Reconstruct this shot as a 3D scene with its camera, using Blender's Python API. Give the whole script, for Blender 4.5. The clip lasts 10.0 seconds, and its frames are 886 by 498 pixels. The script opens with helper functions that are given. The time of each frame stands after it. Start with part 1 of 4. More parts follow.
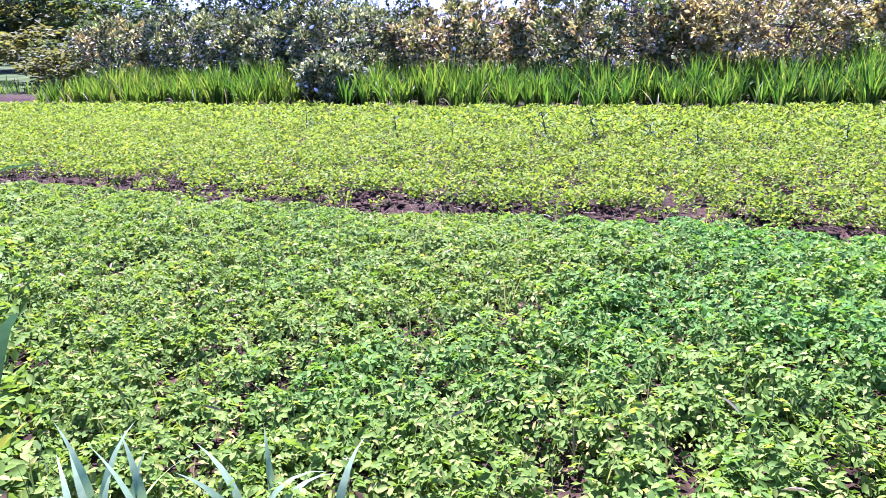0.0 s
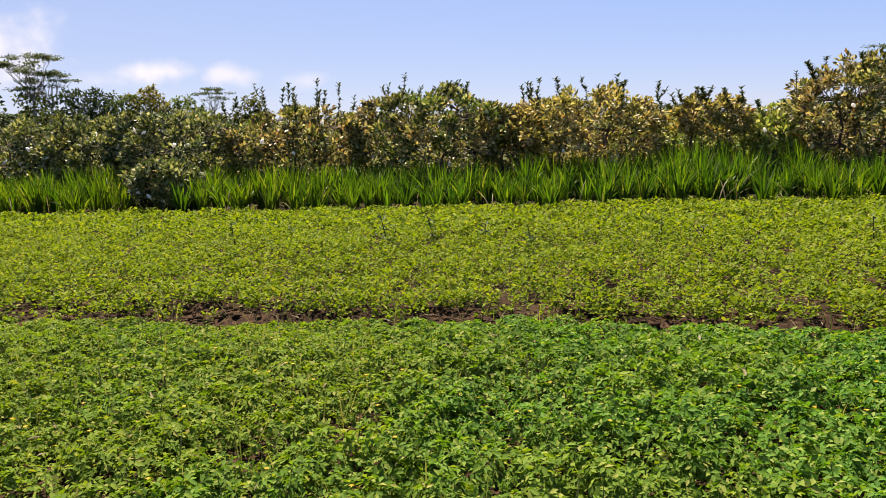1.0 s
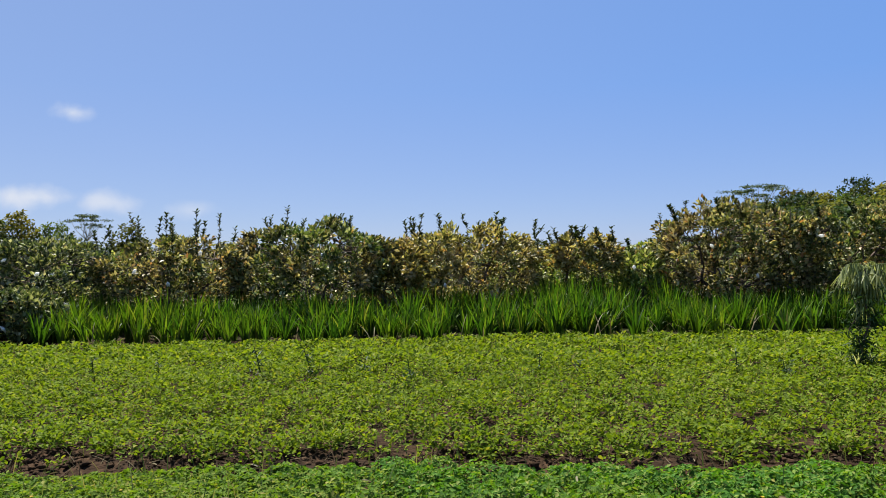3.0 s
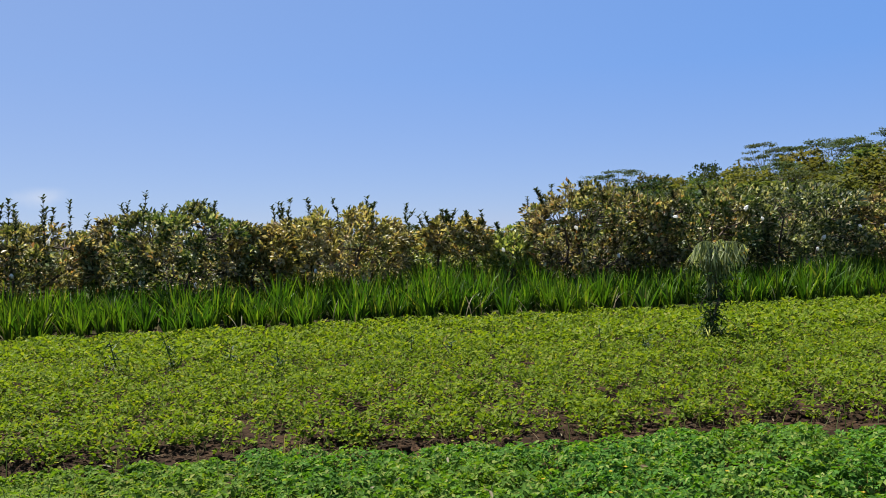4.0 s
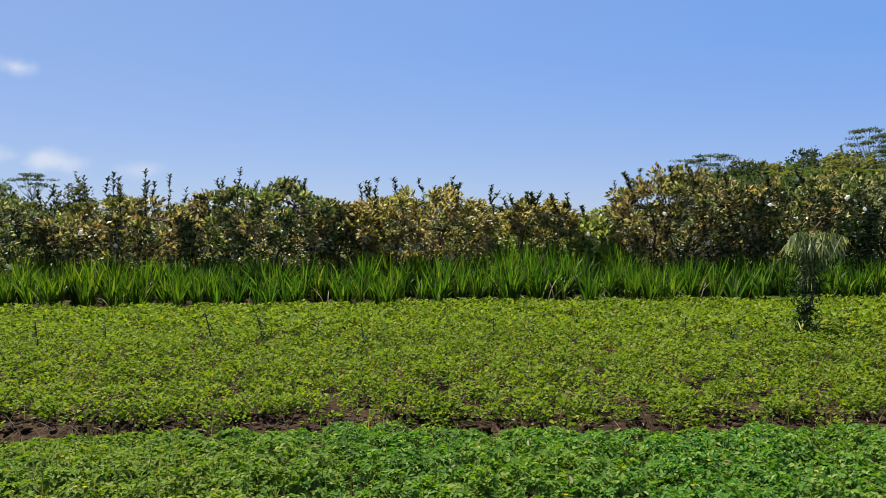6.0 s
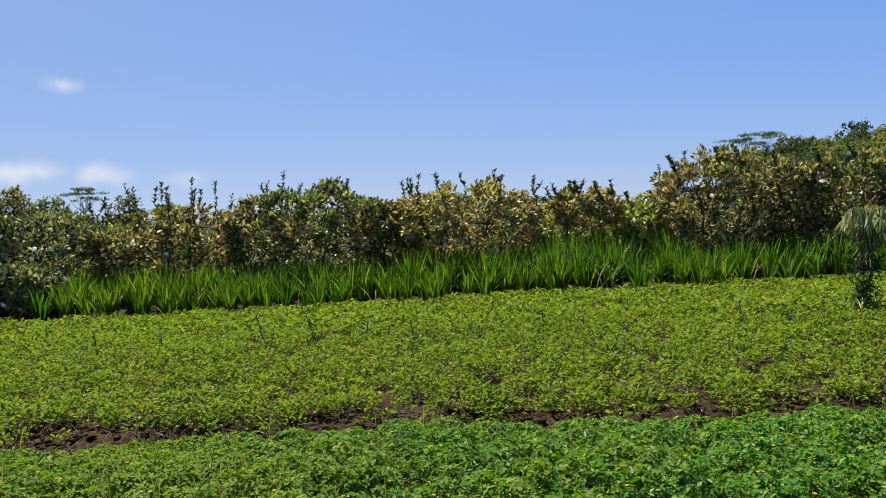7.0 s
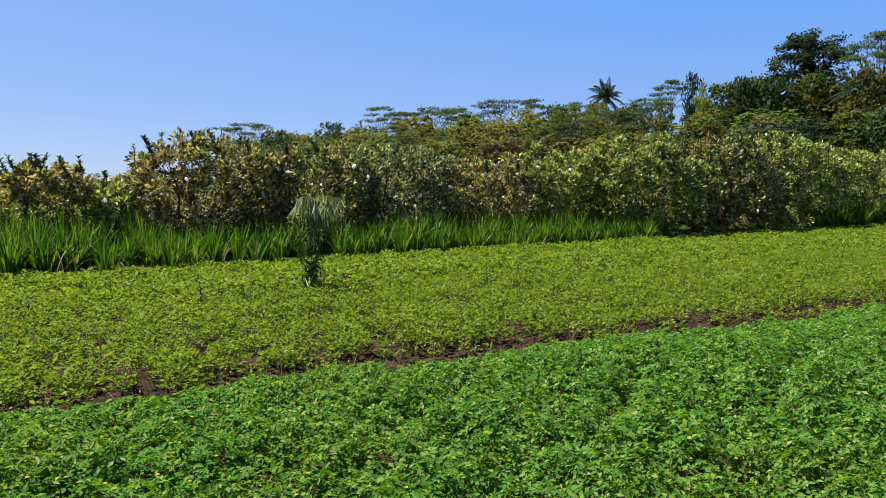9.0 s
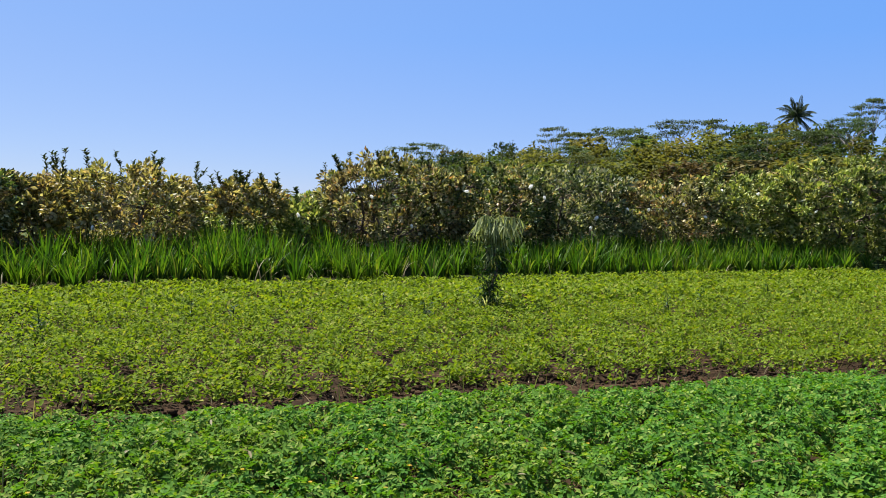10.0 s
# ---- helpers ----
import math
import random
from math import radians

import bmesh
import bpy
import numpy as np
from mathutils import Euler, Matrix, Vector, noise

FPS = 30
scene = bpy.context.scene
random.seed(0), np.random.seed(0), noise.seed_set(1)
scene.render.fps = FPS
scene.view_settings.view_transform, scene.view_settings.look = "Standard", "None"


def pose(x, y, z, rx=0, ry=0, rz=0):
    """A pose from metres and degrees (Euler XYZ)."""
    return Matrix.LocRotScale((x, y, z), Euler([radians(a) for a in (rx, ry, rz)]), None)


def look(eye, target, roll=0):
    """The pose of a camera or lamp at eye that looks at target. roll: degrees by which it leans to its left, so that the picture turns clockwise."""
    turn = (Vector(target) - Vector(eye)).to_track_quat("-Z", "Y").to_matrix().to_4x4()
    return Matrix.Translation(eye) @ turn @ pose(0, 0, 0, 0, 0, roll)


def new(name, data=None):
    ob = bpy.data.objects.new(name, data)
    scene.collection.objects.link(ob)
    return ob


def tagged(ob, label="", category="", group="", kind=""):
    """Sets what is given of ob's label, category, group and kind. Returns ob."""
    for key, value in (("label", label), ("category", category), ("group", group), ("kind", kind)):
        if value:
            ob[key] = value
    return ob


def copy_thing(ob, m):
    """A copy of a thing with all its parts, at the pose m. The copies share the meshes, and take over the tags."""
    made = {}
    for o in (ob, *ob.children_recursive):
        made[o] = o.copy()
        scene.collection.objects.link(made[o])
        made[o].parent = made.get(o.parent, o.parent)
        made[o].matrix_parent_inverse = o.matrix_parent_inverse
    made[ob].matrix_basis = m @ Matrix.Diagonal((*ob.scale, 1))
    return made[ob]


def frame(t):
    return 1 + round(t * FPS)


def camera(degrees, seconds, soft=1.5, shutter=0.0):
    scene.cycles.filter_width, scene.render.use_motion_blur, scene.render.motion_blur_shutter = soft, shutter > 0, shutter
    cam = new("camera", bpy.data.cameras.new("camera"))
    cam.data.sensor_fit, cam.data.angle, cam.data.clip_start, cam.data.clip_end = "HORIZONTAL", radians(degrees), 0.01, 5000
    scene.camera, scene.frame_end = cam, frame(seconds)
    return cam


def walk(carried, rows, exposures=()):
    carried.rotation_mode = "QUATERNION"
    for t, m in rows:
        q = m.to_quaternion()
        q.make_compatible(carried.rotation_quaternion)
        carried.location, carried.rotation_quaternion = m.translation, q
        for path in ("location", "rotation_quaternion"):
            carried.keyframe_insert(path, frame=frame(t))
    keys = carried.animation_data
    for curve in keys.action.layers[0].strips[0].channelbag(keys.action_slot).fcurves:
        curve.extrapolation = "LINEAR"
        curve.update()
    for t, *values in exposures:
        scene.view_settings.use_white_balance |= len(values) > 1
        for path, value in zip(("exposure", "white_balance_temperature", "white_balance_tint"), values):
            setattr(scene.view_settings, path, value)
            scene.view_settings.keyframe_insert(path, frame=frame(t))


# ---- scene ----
cam = camera(59.0, 10.0, soft=0.65)
PATH = [
    (0, (-0.135, -0.155, 1.537), (-0.984, 1.57, 0.986), -1.82),
    (0.2, (-0.115, -0.141, 1.537), (-0.9, 1.616, 0.992), -1.76),
    (0.5, (-0.088, -0.114, 1.542), (-0.756, 1.7, 1.028), -2.11),
    (0.7, (-0.075, -0.091, 1.555), (-0.669, 1.762, 1.093), -2.98),
    (1, (-0.066, -0.07, 1.585), (-0.57, 1.839, 1.264), -1.98),
    (1.2, (-0.069, -0.082, 1.597), (-0.546, 1.848, 1.377), -0),
    (1.5, (-0.074, -0.103, 1.604), (-0.525, 1.841, 1.48), 0.35),
    (1.7, (-0.067, -0.098, 1.608), (-0.475, 1.858, 1.521), 0.58),
    (2, (-0.032, -0.073, 1.615), (-0.361, 1.899, 1.564), 0.75),
    (2.2, (-0.009, -0.048, 1.619), (-0.282, 1.933, 1.584), 1.23),
    (3.3, (-0.018, 0.09, 1.605), (-0.193, 2.082, 1.615), -2.28),
    (3.5, (-0.004, 0.127, 1.601), (-0.111, 2.124, 1.569), -2.39),
    (3.7, (0.007, 0.149, 1.589), (-0.007, 2.149, 1.562), -1.27),
    (4, (0.016, 0.166, 1.576), (0.122, 2.163, 1.538), -1.76),
    (4.2, (0.027, 0.181, 1.584), (0.218, 2.172, 1.548), -2.18),
    (4.5, (0.039, 0.196, 1.599), (0.31, 2.177, 1.557), -0.8),
    (4.7, (0.016, 0.19, 1.596), (0.266, 2.174, 1.549), -1.05),
    (5, (-0.027, 0.166, 1.591), (0.055, 2.164, 1.549), -0.49),
    (5.2, (-0.025, 0.146, 1.59), (-0.06, 2.146, 1.538), -0.46),
    (5.5, (-0.015, 0.12, 1.59), (-0.099, 2.117, 1.52), -0.43),
    (5.7, (-0.01, 0.111, 1.595), (-0.116, 2.107, 1.518), -0.01),
    (6.8, (-0.014, 0.128, 1.609), (-0.156, 2.121, 1.512), -2.49),
    (7, (-0.031, 0.133, 1.602), (-0.248, 2.119, 1.506), -3.1),
    (7.2, (-0.027, 0.14, 1.602), (-0.301, 2.118, 1.503), -3.17),
    (7.5, (0.001, 0.146, 1.601), (-0.281, 2.125, 1.541), -1.29),
    (7.7, (0.038, 0.146, 1.591), (-0.172, 2.133, 1.514), -1.49),
    (8, (0.113, 0.145, 1.574), (0.17, 2.14, 1.438), -1.21),
    (8.1, (0.141, 0.141, 1.575), (0.324, 2.127, 1.428), -0.13),
    (8.2, (0.169, 0.132, 1.577), (0.496, 2.1, 1.43), 0.99),
    (8.5, (0.25, 0.085, 1.582), (0.903, 1.969, 1.43), 1.98),
    (8.7, (0.292, 0.05, 1.572), (1.122, 1.864, 1.427), 1.92),
    (9, (0.321, 0.022, 1.554), (1.308, 1.754, 1.387), 0.14),
    (9.2, (0.31, 0.022, 1.558), (1.285, 1.759, 1.382), -0.46),
    (9.5, (0.266, 0.025, 1.566), (1.125, 1.824, 1.407), 0.5),
    (9.7, (0.232, 0.031, 1.567), (1.019, 1.865, 1.442), 0.78),
    (10, (0.181, 0.045, 1.567), (0.777, 1.95, 1.445), 1.33),
]
walk(cam, [(t, look(eye, target, roll)) for t, eye, target, roll in PATH],
     exposures=((0, 3.13, 4950, 54), (0.4, 2.96, 4950, 52), (0.6, 2.82, 5150, 48), (0.8, 2.32, 6600, 22), (0.95, 2.0, 7500, 18), (1.5, 1.60, 7050, 16), (2.0, 1.58, 6800, 11), (3, 1.49, 6380, 10), (8, 1.53, 6380, 9), (9, 1.66, 6350, 8), (9.5, 1.76, 6350, 8), (10, 1.70, 6350, 9)))

# ---- world, sun ----
SUN_YAW, SUN_UP = -31.0, 60.0          # degrees from +y (negative: towards -x), elevation
world = bpy.data.worlds.new("sky")
scene.world = world
world.use_nodes = True


def build_sky():
    nt = world.node_tree
    n, l = nt.nodes, nt.links
    sky = n.new("ShaderNodeTexSky")
    sky.sky_type, sky.sun_disc = "NISHITA", False
    sky.sun_elevation, sky.sun_rotation = radians(SUN_UP), radians(SUN_YAW)
    sky.altitude, sky.air_density, sky.dust_density, sky.ozone_density = 2200, 1.0, 0.0, 5.0
    back = n["Background"]
    back.inputs[1].default_value = 0.045
    co = n.new("ShaderNodeTexCoord")
    rough = n.new("ShaderNodeTexNoise")
    rough.inputs["Scale"].default_value, rough.inputs["Detail"].default_value = 26, 5
    l.new(co.outputs["Generated"], rough.inputs["Vector"])
    total = None
    # small fair-weather clouds: direction, half width, half height
    for d, wide, high, dense in (((-0.514, 0.842, 0.165), 0.022, 0.012, 0.85), ((-0.556, 0.832, 0.069), 0.058, 0.0135, 0.9),
                                 ((-0.495, 0.868, 0.064), 0.036, 0.014, 0.7), ((-0.406, 0.912, 0.055), 0.028, 0.010, 0.4),
                                 ((-0.688, 0.718, 0.090), 0.075, 0.045, 1.0), ((-0.61, 0.79, 0.06), 0.05, 0.012, 0.35)):
        off = n.new("ShaderNodeVectorMath"); off.operation = "SUBTRACT"
        l.new(co.outputs["Generated"], off.inputs[0]); off.inputs[1].default_value = d
        scl = n.new("ShaderNodeVectorMath"); scl.operation = "MULTIPLY"
        l.new(off.outputs[0], scl.inputs[0]); scl.inputs[1].default_value = (1 / wide, 1 / wide, 1 / high)
        ln = n.new("ShaderNodeVectorMath"); ln.operation = "LENGTH"
        l.new(scl.outputs[0], ln.inputs[0])
        wob = n.new("ShaderNodeMath"); wob.operation = "MULTIPLY_ADD"
        l.new(rough.outputs["Fac"], wob.inputs[0]); wob.inputs[1].default_value = -2.4
        l.new(ln.outputs["Value"], wob.inputs[2])
        mr = n.new("ShaderNodeMapRange"); mr.interpolation_type = "SMOOTHSTEP"
        l.new(wob.outputs[0], mr.inputs["Value"])
        mr.inputs["From Min"].default_value, mr.inputs["From Max"].default_value = 0.15, -1.5
        mr.inputs["To Min"].default_value, mr.inputs["To Max"].default_value = 0.0, dense
        if total is None:
            total = mr.outputs[0]
        else:
            mx = n.new("ShaderNodeMath"); mx.operation = "MAXIMUM"
            l.new(total, mx.inputs[0]); l.new(mr.outputs[0], mx.inputs[1]); total = mx.outputs[0]
    mix = n.new("ShaderNodeMix"); mix.data_type = "RGBA"
    haze = n.new("ShaderNodeMix"); haze.data_type = "RGBA"          # thin even haze over the clear sky
    haze.inputs["Factor"].default_value = 0.72
    l.new(sky.outputs[0], haze.inputs["A"])
    side, part_x, pale = n.new("ShaderNodeSeparateXYZ"), n.new("ShaderNodeMapRange"), n.new("ShaderNodeMix")
    pale.data_type = "RGBA"
    l.new(co.outputs["Generated"], side.inputs[0]); l.new(side.outputs["X"], part_x.inputs["Value"])
    part_x.inputs["From Min"].default_value, part_x.inputs["From Max"].default_value = -0.7, 0.7
    pale.inputs["A"].default_value, pale.inputs["B"].default_value = (2.45, 3.4, 5.9, 1), (1.2, 2.85, 6.9, 1)
    l.new(part_x.outputs[0], pale.inputs["Factor"])
    low, near_ground = n.new("ShaderNodeMapRange"), n.new("ShaderNodeMix")
    near_ground.data_type = "RGBA"
    l.new(side.outputs["Z"], low.inputs["Value"])
    low.inputs["From Min"].default_value, low.inputs["From Max"].default_value = 0.0, 0.2
    low.inputs["To Min"].default_value, low.inputs["To Max"].default_value = 0.5, 0.0
    l.new(low.outputs[0], near_ground.inputs["Factor"]); l.new(pale.outputs["Result"], near_ground.inputs["A"])
    near_ground.inputs["B"].default_value = (3.3, 3.35, 4.7, 1)
    l.new(near_ground.outputs["Result"], haze.inputs["B"])
    l.new(total, mix.inputs["Factor"]); l.new(haze.outputs["Result"], mix.inputs["A"])
    mix.inputs["B"].default_value = (6.2, 6.4, 6.9, 1)
    l.new(mix.outputs["Result"], back.inputs[0])


build_sky()
sun = new("sun", bpy.data.lights.new("sun", "SUN"))
sun.data.energy, sun.data.angle, sun.data.color = 5.0, radians(0.53), (1.0, 0.955, 0.88)
sun.matrix_world = look((math.sin(radians(SUN_YAW)) * math.cos(radians(SUN_UP)) * 50, math.cos(radians(SUN_YAW)) * math.cos(radians(SUN_UP)) * 50,
                         math.sin(radians(SUN_UP)) * 50), (0, 0, 0))

# ---- materials ----


def material(name):
    m = bpy.data.materials.new(name)
    m.use_nodes = True
    return m, m.node_tree.nodes, m.node_tree.links, m.node_tree.nodes["Principled BSDF"]


def ramp(n, stops):
    r = n.new("ShaderNodeValToRGB")
    e = r.color_ramp.elements
    while len(e) < len(stops):
        e.new(0.5)
    for k, (at, col) in zip(e, stops):
        k.position, k.color = at, (*col, 1)
    return r


LEAF_GAIN = 0.50


def leaf_material(name, stops, through_light=0.4, rough=0.45, glow=(1.35, 1.25, 0.55), patch=None, shine=0.4, patch_scale=0.5, drift=0.0, by_tree=0.0, deeper=0.0, share=0.0):
    """Leaves: one colour a leaf from a ramp, patches of a second ramp over the place (more of them by drift a metre towards -x, by deeper a metre short of y = 10.5, by share everywhere), light let through."""
    gain = LEAF_GAIN * (1.80 if name.startswith("guava") else 1.25 if name.startswith("groundnut") else 1.4 if name.startswith(("woodland", "feathery")) else 1.0)
    stops = [(at, [c * gain for c in col]) for at, col in stops]
    patch = patch and [(at, [c * gain for c in col]) for at, col in patch]
    m, n, l, p = material(name)
    geo = n.new("ShaderNodeNewGeometry")
    r = ramp(n, stops)
    l.new(geo.outputs["Random Per Island"], r.inputs[0])
    co = n.new("ShaderNodeTexCoord")
    col = r.outputs[0]
    if patch:
        r2 = ramp(n, patch)
        l.new(geo.outputs["Random Per Island"], r2.inputs[0])
        big = n.new("ShaderNodeTexNoise")
        big.inputs["Scale"].default_value, big.inputs["Detail"].default_value = patch_scale, 3
        l.new(co.outputs["Object"], big.inputs["Vector"])
        mr = n.new("ShaderNodeMapRange")
        sep, lean = n.new("ShaderNodeSeparateXYZ"), n.new("ShaderNodeMath")
        l.new(co.outputs["Object"], sep.inputs[0])
        lean.operation, lean.inputs[1].default_value = "MULTIPLY_ADD", -drift
        l.new(sep.outputs["X"], lean.inputs[0]); l.new(big.outputs["Fac"], lean.inputs[2])
        away = n.new("ShaderNodeMath")
        away.operation, away.inputs[1].default_value = "MULTIPLY_ADD", -deeper
        l.new(sep.outputs["Y"], away.inputs[0]); l.new(lean.outputs[0], away.inputs[2])
        l.new(away.outputs[0], mr.inputs["Value"])
        mr.inputs["From Min"].default_value, mr.inputs["From Max"].default_value = 0.43 - share - 10.5 * deeper, 0.70 - share - 10.5 * deeper
        mx = n.new("ShaderNodeMix"); mx.data_type = "RGBA"
        l.new(mr.outputs[0], mx.inputs["Factor"]); l.new(col, mx.inputs["A"]); l.new(r2.outputs[0], mx.inputs["B"])
        col = mx.outputs["Result"]
    fine = n.new("ShaderNodeTexNoise")
    fine.inputs["Scale"].default_value, fine.inputs["Detail"].default_value = 45, 2
    l.new(co.outputs["Object"], fine.inputs["Vector"])
    hsv = n.new("ShaderNodeHueSaturation")
    mr = n.new("ShaderNodeMapRange")
    l.new(fine.outputs["Fac"], mr.inputs["Value"])
    mr.inputs["To Min"].default_value, mr.inputs["To Max"].default_value = 0.7, 1.3
    l.new(mr.outputs[0], hsv.inputs["Value"]); l.new(col, hsv.inputs["Color"])
    if by_tree:                       # one tree paler or darker, yellower or greener than the next
        info, tone, hue = n.new("ShaderNodeObjectInfo"), n.new("ShaderNodeMapRange"), n.new("ShaderNodeMapRange")
        both, frac = n.new("ShaderNodeMath"), n.new("ShaderNodeMath")
        l.new(info.outputs["Random"], tone.inputs["Value"])
        tone.inputs["To Min"].default_value, tone.inputs["To Max"].default_value = 1 - by_tree, 1 + by_tree
        both.operation = "MULTIPLY"
        l.new(mr.outputs[0], both.inputs[0]); l.new(tone.outputs[0], both.inputs[1]); l.new(both.outputs[0], hsv.inputs["Value"])
        frac.operation, frac.inputs[1].default_value = "PINGPONG", 0.21
        l.new(info.outputs["Random"], frac.inputs[0]); l.new(frac.outputs[0], hue.inputs["Value"])
        hue.inputs["From Max"].default_value = 0.21
        hue.inputs["To Min"].default_value, hue.inputs["To Max"].default_value = 0.47, 0.515
        l.new(hue.outputs[0], hsv.inputs["Hue"])
    l.new(hsv.outputs[0], p.inputs["Base Color"])
    p.inputs["Roughness"].default_value = rough
    p.inputs["Specular IOR Level"].default_value = shine * 0.3
    tr = n.new("ShaderNodeBsdfTranslucent")
    tint = n.new("ShaderNodeMix"); tint.data_type, tint.blend_type = "RGBA", "MULTIPLY"
    tint.inputs["Factor"].default_value = 1
    l.new(hsv.outputs[0], tint.inputs["A"]); tint.inputs["B"].default_value = (*glow, 1)
    l.new(tint.outputs["Result"], tr.inputs["Color"])
    mixs = n.new("ShaderNodeMixShader")
    mixs.inputs[0].default_value = through_light
    l.new(p.outputs[0], mixs.inputs[1]); l.new(tr.outputs[0], mixs.inputs[2])
    l.new(mixs.outputs[0], n["Material Output"].inputs["Surface"])
    return m


def rough_material(name, stops, scale, bump=0.4, rough=0.9, fine=8.0):
    """Soil, bark and the like: two scales of noise through a ramp, with relief."""
    m, n, l, p = material(name)
    co = n.new("ShaderNodeTexCoord")
    a, b = n.new("ShaderNodeTexNoise"), n.new("ShaderNodeTexNoise")
    a.inputs["Scale"].default_value, a.inputs["Detail"].default_value = scale, 4
    b.inputs["Scale"].default_value, b.inputs["Detail"].default_value = scale * fine, 6
    l.new(co.outputs["Object"], a.inputs["Vector"]); l.new(co.outputs["Object"], b.inputs["Vector"])
    mx = n.new("ShaderNodeMath"); mx.operation = "MULTIPLY_ADD"
    l.new(b.outputs["Fac"], mx.inputs[0]); mx.inputs[1].default_value = 0.55
    half = n.new("ShaderNodeMath"); half.operation = "MULTIPLY"
    l.new(a.outputs["Fac"], half.inputs[0]); half.inputs[1].default_value = 0.45
    l.new(half.outputs[0], mx.inputs[2])
    r = ramp(n, stops)
    l.new(mx.outputs[0], r.inputs[0]); l.new(r.outputs[0], p.inputs["Base Color"])
    bu = n.new("ShaderNodeBump"); bu.inputs["Strength"].default_value = bump; bu.inputs["Distance"].default_value = 0.03
    l.new(b.outputs["Fac"], bu.inputs["Height"]); l.new(bu.outputs[0], p.inputs["Normal"])
    p.inputs["Roughness"].default_value = rough
    p.inputs["Specular IOR Level"].default_value = 0.04
    return m


# soil colour holds the shade between plants, the paler clods the sunlit earth
SOIL = rough_material("tilled_soil", ((0.32, (0.008, 0.0052, 0.003)), (0.5, (0.021, 0.0128, 0.007)), (0.68, (0.062, 0.036, 0.020))), 1.6, 0.9, 0.97, 11)
CLOD = rough_material("sunlit_clods", ((0.3, (0.014, 0.009, 0.005)), (0.55, (0.044, 0.026, 0.014)), (0.78, (0.110, 0.067, 0.038))), 5, 0.7, 0.97, 7)
BARK = rough_material("guava_bark", ((0.3, (0.035, 0.026, 0.02)), (0.55, (0.10, 0.078, 0.06)), (0.75, (0.20, 0.165, 0.135))), 7, 0.5, 0.8, 5)
DEADWOOD = rough_material("bleached_twigs", ((0.3, (0.08, 0.06, 0.045)), (0.6, (0.20, 0.155, 0.125)), (0.8, (0.34, 0.29, 0.25))), 8, 0.4, 0.85, 5)
PALE_BARK = rough_material("pale_bark", ((0.3, (0.12, 0.10, 0.08)), (0.6, (0.26, 0.23, 0.19)), (0.8, (0.40, 0.37, 0.32))), 3, 0.4, 0.85, 5)
CROP_NEAR = leaf_material("groundnut_leaves_rich", ((0.0, (0.048, 0.125, 0.019)), (0.4, (0.080, 0.205, 0.029)), (0.68, (0.118, 0.263, 0.044)), (0.84, (0.19, 0.290, 0.040)), (1.0, (0.29, 0.37, 0.10))),
                          0.36, 0.6, (1.25, 1.35, 0.30), ((0.0, (0.085, 0.145, 0.018)), (0.5, (0.150, 0.240, 0.030)), (0.85, (0.215, 0.300, 0.046)), (1.0, (0.34, 0.31, 0.08))), 0.1, 0.6, 0.05, deeper=0.05, share=-0.29)
CROP_FAR = leaf_material("groundnut_leaves_yellowish", ((0.0, (0.114, 0.180, 0.016)), (0.4, (0.170, 0.256, 0.022)), (0.8, (0.236, 0.316, 0.034)), (1.0, (0.36, 0.38, 0.08))),
                         0.38, 0.6, (1.3, 1.3, 0.25), ((0.0, (0.098, 0.160, 0.016)), (0.5, (0.158, 0.240, 0.024)), (0.9, (0.228, 0.299, 0.038)), (1.0, (0.34, 0.31, 0.08))), 0.1, 0.7, -0.015, deeper=0.04)
WEED = leaf_material("weed_grass", ((0.0, (0.10, 0.17, 0.05)), (0.5, (0.18, 0.25, 0.08)), (1.0, (0.34, 0.32, 0.14))), 0.4)
# wide spread of blade tones: dark gaps and sunlit highlights put into the colour
GRASS = leaf_material("tall_grass_blades", ((0.0, (0.030, 0.090, 0.012)), (0.4, (0.074, 0.170, 0.020)), (0.75, (0.135, 0.250, 0.028)), (0.95, (0.20, 0.28, 0.03)), (1.0, (0.32, 0.30, 0.09))),
                      0.42, 0.45, (1.15, 1.3, 0.35), ((0.0, (0.07, 0.14, 0.010)), (0.5, (0.145, 0.24, 0.018)), (0.9, (0.23, 0.29, 0.03)), (1.0, (0.36, 0.31, 0.10))), 0.3, 0.6, 0.006, share=-0.03)
DRY = leaf_material("dry_straw", ((0.0, (0.16, 0.12, 0.05)), (0.6, (0.28, 0.23, 0.11)), (1.0, (0.42, 0.38, 0.24))), 0.25, 0.6, (1, 1, 0.9))
STEM = leaf_material("withered_stems", ((0.0, (0.012, 0.009, 0.005)), (0.6, (0.05, 0.036, 0.02)), (0.85, (0.12, 0.085, 0.05)), (1.0, (0.30, 0.25, 0.15))), 0.1, 0.8, (1, 1, 0.9), None, 0.05)
TUFT = leaf_material("grey_green_blades", ((0.0, (0.27, 0.44, 0.20)), (1.0, (0.52, 0.68, 0.34))), 0.5, 0.45, (1.15, 1.2, 0.6), None, 0.2)
MAIZE = leaf_material("dark_strap_leaf", ((0.0, (0.02, 0.05, 0.015)), (1.0, (0.03, 0.07, 0.02))), 0.2, 0.9, (1.2, 1.2, 0.5), None, 0.0)
WEEP = leaf_material("weeping_leaves", ((0.0, (0.24, 0.31, 0.11)), (0.5, (0.42, 0.50, 0.20)), (1.0, (0.64, 0.68, 0.36))), 0.5, 0.4, (1.25, 1.2, 0.6))
